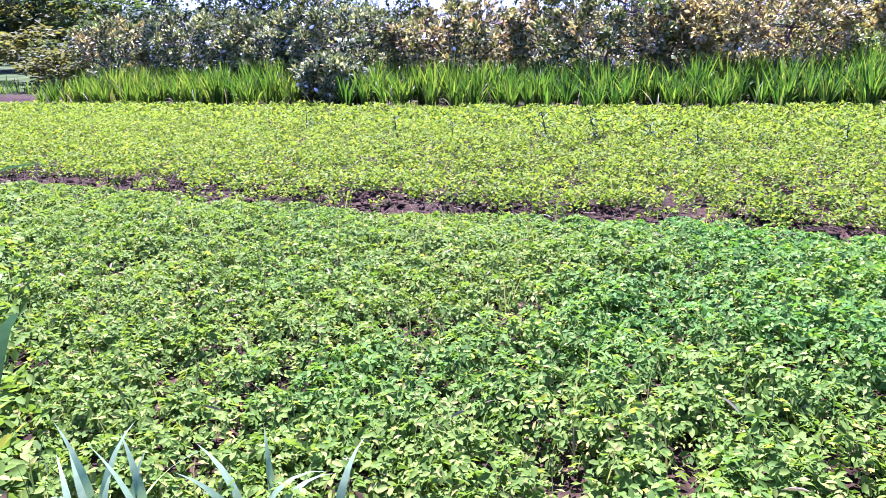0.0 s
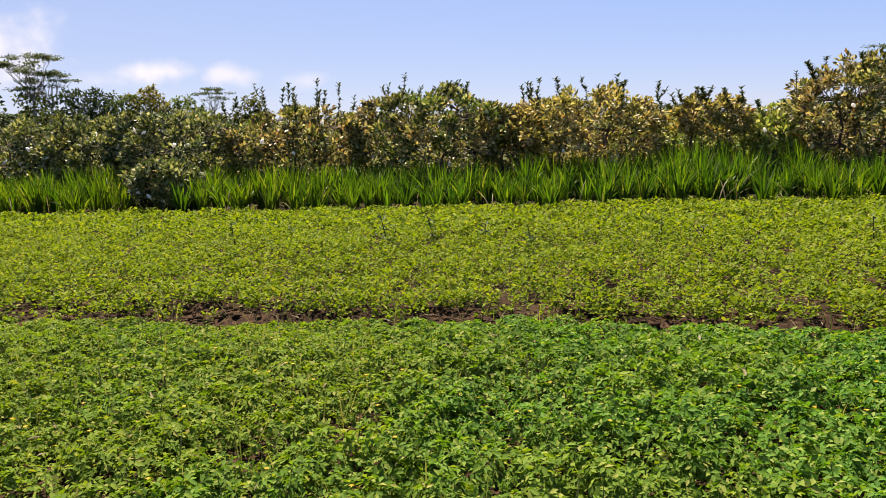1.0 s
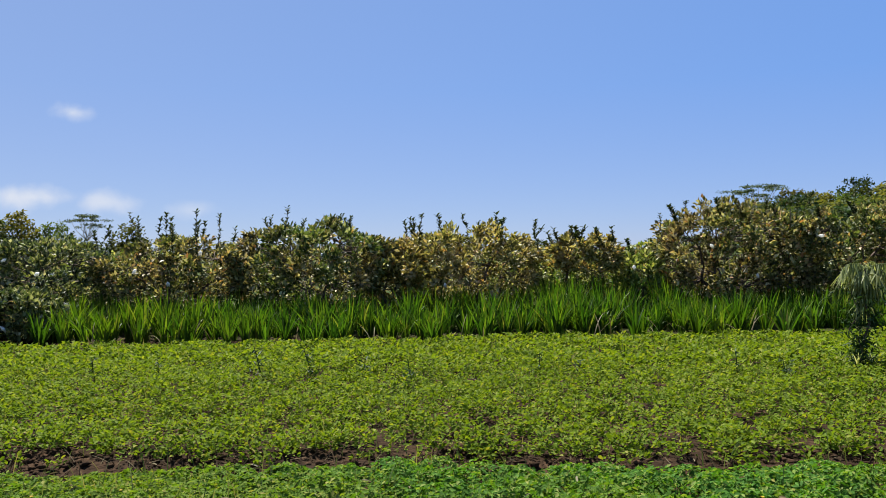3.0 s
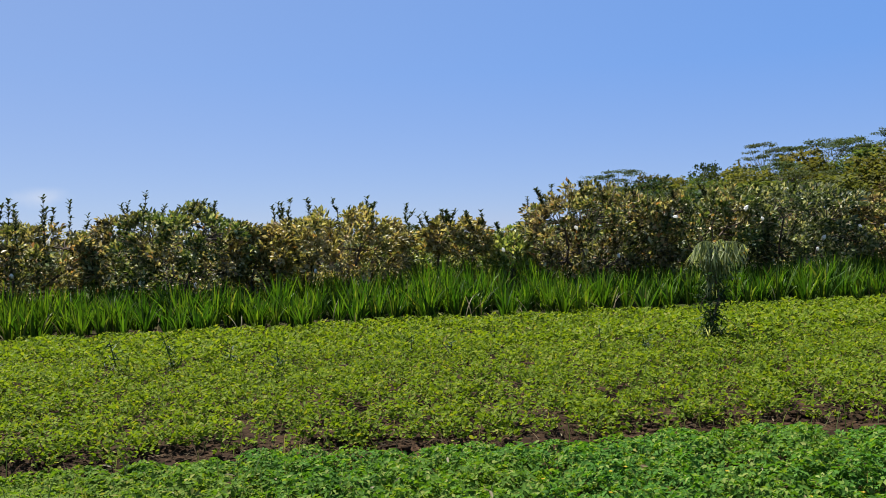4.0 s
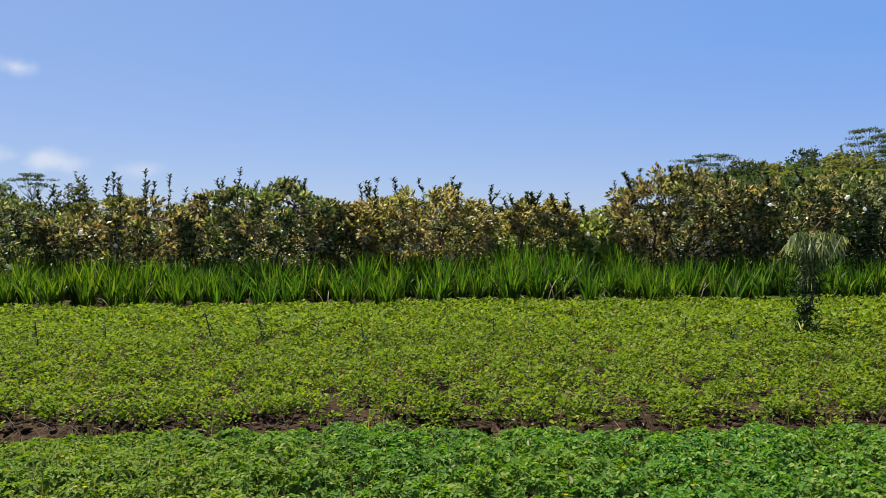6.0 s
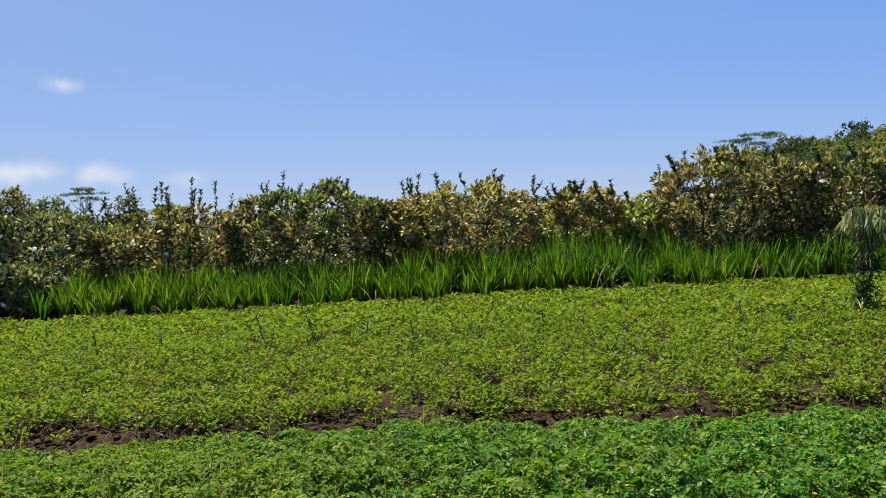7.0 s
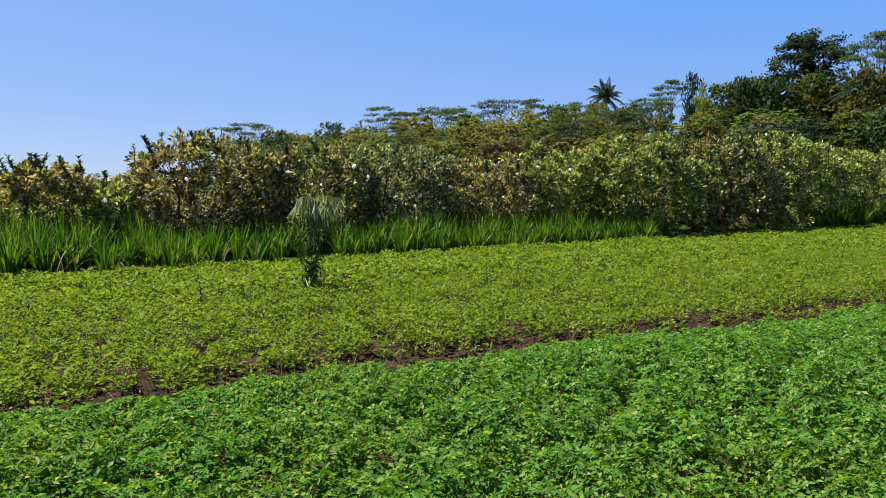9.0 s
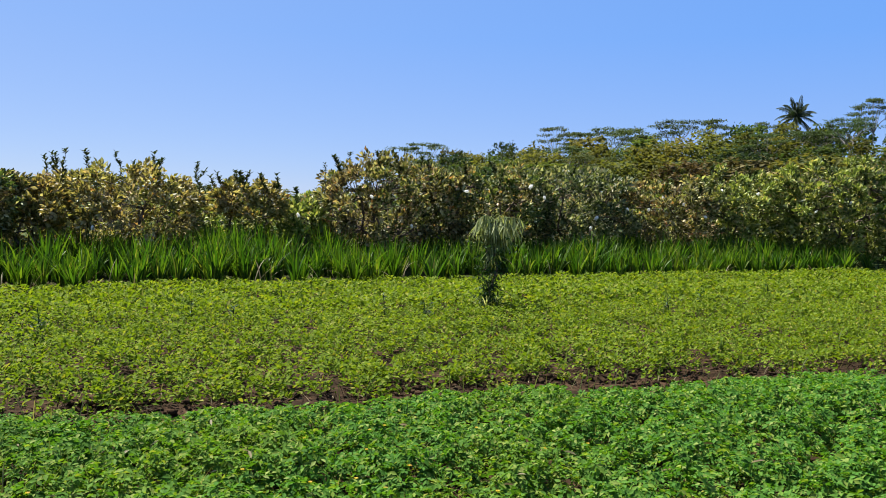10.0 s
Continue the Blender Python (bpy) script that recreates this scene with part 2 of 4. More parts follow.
DARK_LEAF = leaf_material("dark_small_leaves", ((0.0, (0.022, 0.055, 0.016)), (0.6, (0.05, 0.11, 0.03)), (1.0, (0.12, 0.20, 0.06))), 0.3, 0.5, (1.2, 1.2, 0.5), None, 0.3)
PETAL = leaf_material("yellow_petals", ((0.0, (0.75, 0.45, 0.02)), (1.0, (0.85, 0.65, 0.05))), 0.4, 0.5, (1, 1, 1))
# guava ramps: near-black and cream stops put shaded and glinting leaves into the colour
RUSTY = ((0.0, (0.040, 0.032, 0.016)), (0.35, (0.125, 0.090, 0.046)), (0.7, (0.265, 0.190, 0.098)), (0.92, (0.50, 0.43, 0.26)), (1.0, (0.40, 0.17, 0.06)))
GOLDEN = ((0.0, (0.072, 0.054, 0.024)), (0.3, (0.19, 0.145, 0.058)), (0.65, (0.34, 0.262, 0.108)), (0.9, (0.52, 0.44, 0.27)), (1.0, (0.40, 0.19, 0.08)))
OLIVE = ((0.0, (0.035, 0.048, 0.016)), (0.4, (0.115, 0.132, 0.036)), (0.75, (0.23, 0.25, 0.075)), (1.0, (0.44, 0.41, 0.24)))


def guava_leaves(name, stops, patch, share):
    return leaf_material("guava_leaves_" + name, stops, 0.30, 0.45, (1.29, 1.23, 0.56), patch, 0.5, 1.3, share=share)


GUAVA = {
    "green": guava_leaves("green", ((0.0, (0.022, 0.040, 0.012)), (0.35, (0.070, 0.110, 0.028)), (0.7, (0.155, 0.205, 0.058)), (0.88, (0.42, 0.45, 0.25)), (1.0, (0.36, 0.22, 0.09))), RUSTY, 0.0),
    "dark": guava_leaves("dark", ((0.0, (0.020, 0.034, 0.016)), (0.38, (0.060, 0.092, 0.038)), (0.7, (0.135, 0.165, 0.080)), (0.9, (0.40, 0.42, 0.30)), (1.0, (0.30, 0.20, 0.10))), OLIVE, 0.0),
    "yellow": guava_leaves("yellowing", ((0.0, (0.055, 0.062, 0.018)), (0.3, (0.150, 0.152, 0.042)), (0.62, (0.28, 0.275, 0.088)), (0.88, (0.48, 0.45, 0.23)), (1.0, (0.44, 0.25, 0.08))), GOLDEN, 0.03),
    "rust": guava_leaves("rusty", ((0.0, (0.026, 0.036, 0.014)), (0.34, (0.085, 0.105, 0.028)), (0.65, (0.19, 0.205, 0.056)), (0.88, (0.46, 0.44, 0.24)), (1.0, (0.36, 0.17, 0.07))), RUSTY, 0.01),
    "bright": guava_leaves("bright", ((0.0, (0.045, 0.075, 0.018)), (0.3, (0.125, 0.180, 0.036)), (0.65, (0.255, 0.315, 0.074)), (0.9, (0.48, 0.51, 0.22)), (1.0, (0.42, 0.28, 0.09))), OLIVE, 0.0),
}
PALM = leaf_material("palm_fronds", ((0.0, (0.020, 0.042, 0.020)), (0.5, (0.040, 0.070, 0.030)), (1.0, (0.075, 0.105, 0.045))), 0.18, 0.5, (1.2, 1.15, 0.6), None, 0.3)
# darker than the crown leaves: the unlit side against the sky put into the colour
SHOOT = leaf_material("young_shoot_leaves", ((0.0, (0.030, 0.055, 0.018)), (0.6, (0.075, 0.110, 0.034)), (1.0, (0.16, 0.17, 0.07))), 0.14, 0.6, (1.2, 1.2, 0.5), None, 0.15)
WOODS = {
    "broad": leaf_material("woodland_leaves", ((0.0, (0.045, 0.078, 0.020)), (0.5, (0.066, 0.104, 0.024)), (1.0, (0.10, 0.135, 0.034))), 0.42, 0.6, (1.2, 1.15, 0.5), None, 0.2, by_tree=0.4),
    "dark": leaf_material("woodland_leaves_dark", ((0.0, (0.020, 0.040, 0.018)), (0.5, (0.034, 0.062, 0.025)), (1.0, (0.058, 0.090, 0.034))), 0.36, 0.6, (1.2, 1.15, 0.6), None, 0.2, by_tree=0.25),
    "umbrella": leaf_material("feathery_leaves", ((0.0, (0.038, 0.064, 0.024)), (0.5, (0.060, 0.092, 0.034)), (1.0, (0.095, 0.128, 0.05))), 0.30, 0.6, (1.2, 1.15, 0.5), None, 0.2, by_tree=0.2),
    "olive": leaf_material("woodland_leaves_olive", ((0.0, (0.085, 0.095, 0.022)), (0.5, (0.118, 0.13, 0.029)), (1.0, (0.165, 0.17, 0.042))), 0.42, 0.6, (1.2, 1.1, 0.5), None, 0.2, by_tree=0.4),
    "rust": leaf_material("woodland_leaves_rust", ((0.0, (0.085, 0.072, 0.026)), (0.5, (0.125, 0.104, 0.040)), (1.0, (0.18, 0.145, 0.065))), 0.3, 0.6, (1.1, 1, 0.6), None, 0.2, by_tree=0.2),
    "lime": leaf_material("woodland_leaves_lime", ((0.0, (0.16, 0.22, 0.03)), (1.0, (0.32, 0.36, 0.05))), 0.4, 0.5, (1.2, 1.15, 0.4)),
}
m, n_, l_, p_ = material("white_plastic_film")
p_.inputs["Base Color"].default_value = (0.88, 0.87, 0.82, 1)
p_.inputs["Roughness"].default_value = 0.4
through_film, film_mix = n_.new("ShaderNodeBsdfTranslucent"), n_.new("ShaderNodeMixShader")
through_film.inputs["Color"].default_value = (0.88, 0.86, 0.80, 1)
film_mix.inputs[0].default_value = 0.45
l_.new(p_.outputs[0], film_mix.inputs[1]); l_.new(through_film.outputs[0], film_mix.inputs[2])
l_.new(film_mix.outputs[0], n_["Material Output"].inputs["Surface"])
FILM = m

# ---- mesh helpers ----


def mesh_np(name, verts, faces, mat, smooth=False, second=None, split=0):
    """A mesh from arrays: verts N x 3, faces M x k (all of one size). second: the material of the faces from split on."""
    verts, faces = np.asarray(verts, np.float32), np.asarray(faces, np.int32)
    me = bpy.data.meshes.new(name)
    k = faces.shape[1]
    me.vertices.add(len(verts)); me.vertices.foreach_set("co", verts.ravel())
    me.loops.add(faces.size); me.loops.foreach_set("vertex_index", faces.ravel())
    me.polygons.add(len(faces)); me.polygons.foreach_set("loop_start", np.arange(0, faces.size, k, dtype=np.int32))
    if smooth:
        me.polygons.foreach_set("use_smooth", np.ones(len(faces), bool))
    me.materials.append(mat)
    if second:
        me.materials.append(second)
        me.polygons.foreach_set("material_index", (np.arange(len(faces)) >= split).astype(np.int32))
    me.update(calc_edges=True)
    me.validate()
    return me


def part(name, me, parent, label=""):
    ob = new(name, me)
    ob.parent = parent
    return tagged(ob, label) if label else ob


def thing(name, at, label, category, group="", kind=""):
    ob = new(name)
    ob.location = at
    ob.empty_display_size = 0.2
    return tagged(ob, label, category, group, kind)


def unit(v):
    return v / np.maximum(np.linalg.norm(v, axis=-1, keepdims=True), 1e-9)


def field_noise(seed, cell):
    """Smooth noise over the plan, 0 to 1, of that grain in metres; a function of x and y arrays."""
    g = np.random.default_rng(seed).random((256, 256))

    def at(x, y):
        u, v = np.asarray(x) / cell + 90.0, np.asarray(y) / cell + 90.0
        i, j = np.floor(u).astype(int), np.floor(v).astype(int)
        a, b = u - i, v - j
        a, b = a * a * (3 - 2 * a), b * b * (3 - 2 * b)
        i0, i1, j0, j1 = i % 256, (i + 1) % 256, j % 256, (j + 1) % 256
        return (g[i0, j0] * (1 - a) + g[i1, j0] * a) * (1 - b) + (g[i0, j1] * (1 - a) + g[i1, j1] * a) * b
    return at


def leaves(pos, along, normal, length, width, fold=0.25, droop=0.15, simple=False):
    """Leaves with a folded midrib. simple: four corners, else six. Returns verts and quads (simple: triangles)."""
    n = len(pos)
    length, width = np.broadcast_to(length, n)[:, None], np.broadcast_to(width, n)[:, None]
    along = unit(along)
    side = unit(np.cross(along, normal))
    up = np.cross(side, along)
    tip = pos + along * length - up * length * droop
    if simple:
        mid = pos + along * length * 0.5 + up * width * fold
        v = np.stack([pos, mid + side * width * 0.5, tip, mid - side * width * 0.5], 1).reshape(-1, 3)
        b = np.arange(n)[:, None] * 4
        return v, np.concatenate([b + [0, 1, 2], b + [0, 2, 3]])
    a, c = pos + along * length * 0.32 + up * width * fold, pos + along * length * 0.72 + up * (width * fold - length * droop * 0.4)
    v = np.stack([pos, a + side * width * 0.42, c + side * width * 0.46, tip, c - side * width * 0.46, a - side * width * 0.42], 1).reshape(-1, 3)
    b = np.arange(n)[:, None] * 6
    return v, np.concatenate([b + [0, 1, 2, 3], b + [0, 3, 4, 5]])


def blades(base, turn, length, width, lean, bend, steps=5, twist=0.0):
    """Arching grass blades, V-less strips that taper to a tip. lean, bend: radians from upright at the foot, and added by the tip."""
    n = len(base)
    length, width, lean, bend = (np.broadcast_to(a, n).astype(float) for a in (length, width, lean, bend))
    d = np.stack([np.cos(turn), np.sin(turn), 0 * turn], 1)
    s = np.stack([-np.sin(turn + twist), np.cos(turn + twist), 0 * turn], 1)
    p, out = base.astype(float).copy(), []
    for k in range(steps + 1):
        f = k / steps
        w = (width * (0.55 + 0.9 * f if f < 0.5 else 2.0 * (1 - f)) * (1 if k < steps else 0.03))[:, None] * 0.5
        out += [p + s * w, p - s * w]
        a = lean + bend * f ** 1.6
        p = p + (d * np.sin(a)[:, None] + np.array([0, 0, 1.0]) * np.cos(a)[:, None]) * (length / steps)[:, None]
    v = np.stack(out, 1).reshape(-1, 3)
    b = np.arange(n)[:, None] * (2 * (steps + 1))
    return v, np.concatenate([b + [2 * k, 2 * k + 1, 2 * k + 3, 2 * k + 2] for k in range(steps)])


def tubes(lines, sides=6):
    """Tapered tubes along polylines [(points, radii)]."""
    vs, fs, at = [], [], 0
    ang = np.linspace(0, 2 * np.pi, sides, endpoint=False)
    for pts, rad in lines:
        pts, rad = np.asarray(pts, float), np.asarray(rad, float)
        t = unit(np.gradient(pts, axis=0))
        ref = np.where(np.abs(t[:, 2:3]) > 0.9, [[1.0, 0, 0]], [[0, 0, 1.0]])
        a = unit(np.cross(t, ref)); b = np.cross(t, a)
        ring = pts[:, None] + (a[:, None] * np.cos(ang)[None, :, None] + b[:, None] * np.sin(ang)[None, :, None]) * rad[:, None, None]
        vs.append(ring.reshape(-1, 3))
        for k in range(len(pts) - 1):
            for j in range(sides):
                q = (j + 1) % sides
                fs.append((at + k * sides + j, at + k * sides + q, at + (k + 1) * sides + q, at + (k + 1) * sides + j))
        at += len(pts) * sides
    return np.concatenate(vs), np.array(fs)


def bowed(r, a, b, sag=0.12, n=5):
    """A crooked line from a to b."""
    a, b = np.asarray(a, float), np.asarray(b, float)
    f = np.linspace(0, 1, n)[:, None]
    jig = r.normal(0, sag, (n, 3)) * np.linalg.norm(b - a) * np.sin(np.pi * f)
    return a + (b - a) * f + jig


# ---- the lie of the land ----
def edge_y(x):
    """The far edge of the crop, where the tall grass begins."""
    return 13.75 + 0.108 * np.asarray(x)


FURROW_WOB = field_noise(5, 1.3)
BUMPS, LUMPS, FINE = field_noise(6, 0.9), field_noise(7, 0.22), field_noise(8, 0.09)


def furrow_mid(x):
    """The middle line of the bare strip, which sways a little."""
    x = np.asarray(x, float)
    return np.interp(x, (-14, -8, -5, -2, 0, 2, 4, 6, 9, 14), (5.4, 5.62, 5.80, 5.90, 6.08, 6.18, 6.22, 6.06, 6.05, 6.2)) + (FURROW_WOB(x, np.zeros_like(x)) - 0.5) * 0.16


def furrow_mask(x, y):
    """1 in the bare strip of turned soil, 0 in the crop."""
    x = np.asarray(x, float)
    half = 0.27 + (FURROW_WOB(x, np.zeros_like(x) + 40) - 0.5) * 0.34
    return np.clip((half - np.abs(y - furrow_mid(x))) / 0.16 + 0.5, 0, 1)


def ground_z(x, y):
    x, y = np.asarray(x, float), np.asarray(y, float)
    near = np.clip(1 - np.hypot(x, np.maximum(y - 8, 0)) / 60, 0, 1)
    z = (BUMPS(x, y) - 0.5) * 0.05 * near
    fur = furrow_mask(x, y)
    z = z + fur * ((LUMPS(x, y) - 0.45) * 0.075 + (FINE(x, y) - 0.5) * 0.065 - 0.015) + (LUMPS(x, y) - 0.5) * 0.03 * near
    d = np.hypot(x, y)
    yaw = np.degrees(np.arctan2(x, y))
    rise = np.clip((yaw - 8) / 45, 0, 1.2) * 7.5 * np.clip((d - 42) / 75, 0, 1) ** 1.2
    rise = np.where(y > 0, rise, rise * np.clip(1 + y / 30, 0, 1))
    return z + rise


def axis(parts):
    out = []
    for a, b, step in parts:
        out.append(np.arange(a, b, step))
    return np.concatenate(out)


def build_ground():
    xs = axis(((-3000, -400, 260), (-400, -60, 17), (-60, -20, 2.0), (-20, -9, 0.35), (-9, 10, 0.15), (10, 30, 0.3), (30, 130, 4.0), (130, 400, 18), (400, 3200, 280)))
    ys = axis(((-3000, -400, 260), (-400, -40, 18), (-40, -2, 2.0), (-2, 4.9, 0.25), (4.9, 7.1, 0.09), (7.1, 17, 0.3), (17, 60, 1.5), (60, 180, 4.0), (180, 400, 18), (400, 3200, 280)))
    gx, gy = np.meshgrid(xs, ys)
    v = np.stack([gx, gy, ground_z(gx, gy)], -1).reshape(-1, 3)
    nx, ny = len(xs), len(ys)
    i = (np.arange(ny - 1)[:, None] * nx + np.arange(nx - 1)[None]).ravel()[:, None]
    f = i + np.array([0, 1, nx + 1, nx])
    g = new("ground", mesh_np("ground", v, f, SOIL, True))
    tagged(g, "dark reddish-brown tilled soil with low bumps and crumbs", "ground", kind="structure")
    # grass and litter cover outside the tilled plot
    n, l = SOIL.node_tree.nodes, SOIL.node_tree.links
    p = n["Principled BSDF"]
    earth = p.inputs["Base Color"].links[0].from_socket
    co = n.new("ShaderNodeTexCoord")
    sep = n.new("ShaderNodeSeparateXYZ"); l.new(co.outputs["Object"], sep.inputs[0])
    mr = n.new("ShaderNodeMapRange"); l.new(sep.outputs["Y"], mr.inputs["Value"])
    mr.inputs["From Min"].default_value, mr.inputs["From Max"].default_value = 14.0, 17.0
    no = n.new("ShaderNodeTexNoise"); no.inputs["Scale"].default_value, no.inputs["Detail"].default_value = 0.7, 6
    l.new(co.outputs["Object"], no.inputs["Vector"])
    r = ramp(n, ((0.3, (0.016, 0.030, 0.007)), (0.5, (0.03, 0.045, 0.010)), (0.7, (0.06, 0.066, 0.024))))
    l.new(no.outputs["Fac"], r.inputs[0])
    mx = n.new("ShaderNodeMix"); mx.data_type = "RGBA"
    l.new(mr.outputs[0], mx.inputs["Factor"]); l.new(earth, mx.inputs["A"]); l.new(r.outputs[0], mx.inputs["B"])
    l.new(mx.outputs["Result"], p.inputs["Base Color"])


build_ground()


def build_clods():
    """Crumbs and clods of earth in the bare strip, each a lumpy pebble."""
    r = np.random.default_rng(21)
    bm = bmesh.new(); bmesh.ops.create_icosphere(bm, subdivisions=1, radius=1)
    ico = np.array([v.co for v in bm.verts]); tri = np.array([[v.index for v in f.verts] for f in bm.faces]); bm.free()
    x, y = r.uniform(-10, 11, 12500), r.uniform(5.0, 7.0, 12500)
    keep = np.maximum(furrow_mask(x, y), furrow_mask(x, y + 0.18)) > 0.3
    x, y = x[keep], y[keep]
    n = len(x)
    size = 0.006 + 0.030 * r.random(n) ** 3.5
    shape = ico[None] * (1 + r.normal(0, 0.26, (n, len(ico), 1))) * size[:, None, None] * r.uniform([0.8, 0.8, 0.5], [1.4, 1.2, 0.9], (n, 3))[:, None]
    v = shape + np.stack([x, y, ground_z(x, y) + size * 0.25], 1)[:, None]
    f = (tri[None] + (np.arange(n) * len(ico))[:, None, None]).reshape(-1, 3)
    tagged(new("soil_clods", mesh_np("soil_clods", v.reshape(-1, 3), f, CLOD)), "loose reddish-brown clods of turned soil in the bare strip", "soil", kind="stuff")


build_clods()

# ---- the crop ----
THIN = field_noise(31, 0.55)
TALL = field_noise(32, 1.7)
# small bare spots in the nearer plot: x, y, radius
BARE = ((-1.87, 2.98, 0.20), (-1.38, 3.62, 0.16), (-2.36, 1.80, 0.20), (-2.66, 2.62, 0.13), (-2.6, 2.25, 0.12), (-1.3, 2.66, 0.10), (0.03, 4.05, 0.13), (-0.74, 2.06, 0.10),
        (-1.3, 2.1, 0.08), (3.36, 4.15, 0.15), (2.15, 3.9, 0.14), (5.87, 3.5, 0.15), (3.6, 3.25, 0.12), (0.8, 4.15, 0.12), (1.4, 3.75, 0.12))
# thinner spots in the further plot
THIN_FAR = ((0.72, 8.74, 0.5), (1.0, 7.3, 0.35), (-4.68, 8.8, 0.4), (-4.0, 7.3, 0.4), (1.8, 9.9, 0.4), (5.4, 8.3, 0.45), (6.6, 8.1, 0.4), (4.1, 7.05, 0.3), (-3.3, 9.2, 0.25))


def bare(x, y, spots):
    out = np.zeros(len(x))
    for cx, cy, rad in spots:
        out = np.maximum(out, np.clip(1.1 - np.hypot((x - cx) * 0.8, y - cy) / rad, 0, 1))
    return out


def jittered(r, x0, x1, y0, y1, step, jit=0.42):
    gx, gy = np.meshgrid(np.arange(x0, x1, step), np.arange(y0, y1, step))
    gx, gy = gx.ravel(), gy.ravel()
    return gx + r.normal(0, jit * step, len(gx)), gy + r.normal(0, jit * step, len(gy))


def bushy_leaves(r, px, py, pz, rad, high, count, size, spread_up, tilt=0.36):
    """Positions and set of compound leaves over low domed plants. Returns pos, along, normal, sizes."""
    k = np.repeat(np.arange(len(px)), count)
    n = len(k)
    a, q = r.uniform(0, 2 * np.pi, n), np.sqrt(r.random(n))
    x, y = px[k] + rad[k] * q * np.cos(a), py[k] + rad[k] * q * np.sin(a)
    z = pz[k] + high[k] * (1 - 0.65 * q ** 2) * (1 - 0.75 * r.random(n) ** 1.6)
    a2 = a + r.normal(0, 0.9, n)
    along = np.stack([np.cos(a2), np.sin(a2), r.normal(spread_up, 0.45, n)], 1)
    normal = unit(np.stack([r.normal(0, tilt, n) + 0.8 * q * np.cos(a), r.normal(0, tilt, n) + 0.8 * q * np.sin(a), np.ones(n)], 1))
    return np.stack([x, y, z], 1), along, normal, size * r.uniform(0.65, 1.3, n)


def build_crop():
    r = np.random.default_rng(41)
    # nearer plot: rich, taller plants, leaflets in fours
    x, y = jittered(r, -9.0, 10.5, 0.35, 6.1, 0.215, 0.32)
    keep = (r.random(len(x)) > bare(x, y, BARE) * 0.6) & (y < furrow_mid(x) - 0.37 - 0.14 * np.clip((x - 2) / 2, 0, 1) + (FURROW_WOB(x, x * 0 + 20) - 0.5) * 0.25) & (THIN(x, y) > 0.05) & (y > 0.5 + 0.3 * TALL(x * 2, y))
    x, y = x[keep], y[keep]
    high = (0.13 + 0.11 * TALL(x, y) + 0.10 * r.random(len(x))) * (0.75 + 0.35 * (x > -1.5)) * (0.38 + 0.62 * np.clip((furrow_mid(x) - 0.45 - y) / 1.1, 0, 1))
    pos, al, no, sz = bushy_leaves(r, x, y, ground_z(x, y), r.uniform(0.13, 0.22, len(x)), high, 74, 0.034, 0.5, 0.44)
    side_on = (pos[:, 0] < -0.6 - 1.35 * pos[:, 1]) | (pos[:, 0] > 0.8 + 1.75 * pos[:, 1]) | (pos[:, 1] < 0.95)
    keep = ~side_on | (r.random(len(pos)) < 0.22)
    pos, al, no, sz = pos[keep], al[keep], no[keep], sz[keep] * np.where(side_on[keep], 1.8, 1)
    # each leaf: two pairs of leaflets
    P, A, N, S = [], [], [], []
    for da, off in ((0.45, 0.0), (-0.45, 0.0), (1.15, -0.35), (-1.15, -0.35)):
        side = unit(np.cross(al, no)); fw = unit(np.cross(no, side))
        d = fw * math.cos(da) + side * math.sin(da)
        P.append(pos + fw * (off * sz)[:, None]); A.append(d + no * r.normal(0.0, 0.22, (len(pos), 1))); N.append(no + r.normal(0, 0.28, no.shape)); S.append(sz * r.uniform(0.85, 1.1, len(pos)))
    P, A, N, S = (np.concatenate(q) for q in (P, A, N, S))
    # low leaves added under the plants to lighten the dark gaps between them
    ux, uy = r.uniform(-4.0, 4.5, 36000), r.uniform(0.8, 5.4, 36000)
    keep = (uy < furrow_mid(ux) - 0.55) & (r.random(len(ux)) > bare(ux, uy, BARE) * 0.75)
    ux, uy = ux[keep], uy[keep]
    a = r.uniform(0, 6.28, len(ux))
    v, f = leaves(np.stack([ux, uy, ground_z(ux, uy) + r.uniform(0.015, 0.10, len(ux))], 1), np.stack([np.cos(a), np.sin(a), r.normal(0.3, 0.3, len(ux))], 1),
                  np.array([0, 0, 1.0]) + r.normal(0, 0.35, (len(ux), 3)), r.uniform(0.02, 0.045, len(ux)), r.uniform(0.010, 0.024, len(ux)), 0.15, 0.1, True)
    tagged(new("low_weeds", mesh_np("low_weeds", v, f, CROP_FAR)), "small pale leaves of low weeds under the crop", "weed", kind="stuff")
    for close in (True, False):
        q = ((P[:, 1] < 2.7) & (P[:, 0] > -3.4) & (P[:, 0] < 1.6)) == close
        v, f = leaves(P[q], A[q], N[q], S[q] * (1 if close else 1.12), S[q] * (0.54 if close else 0.60), 0.14, 0.1, not close)
        tagged(new("groundnut_crop", mesh_np("groundnut_crop", v, f, CROP_NEAR)), "dense low groundnut crop with glossy green leaflets in fours", "crop", kind="stuff")

    # further plot: shorter, yellower, broken by thin spots
    x, y = jittered(r, -24, 34, 5.85, 17.8, 0.29, 0.3)
    keep = (y < edge_y(x) + 0.30) & (y > furrow_mid(x) + 0.10 + 0.09 * np.clip((x - 1) / 2, 0, 1) + 0.05 * (x < 0.2) + (FURROW_WOB(x, x * 0 + 9) - 0.5) * 0.3) & (r.random(len(x)) > bare(x, y, THIN_FAR) * 0.38)
    keep &= THIN(x, y) > 0.04 + 0.05 * np.clip((7.4 - y) / 1.2, 0, 1)
    x, y = x[keep], y[keep]
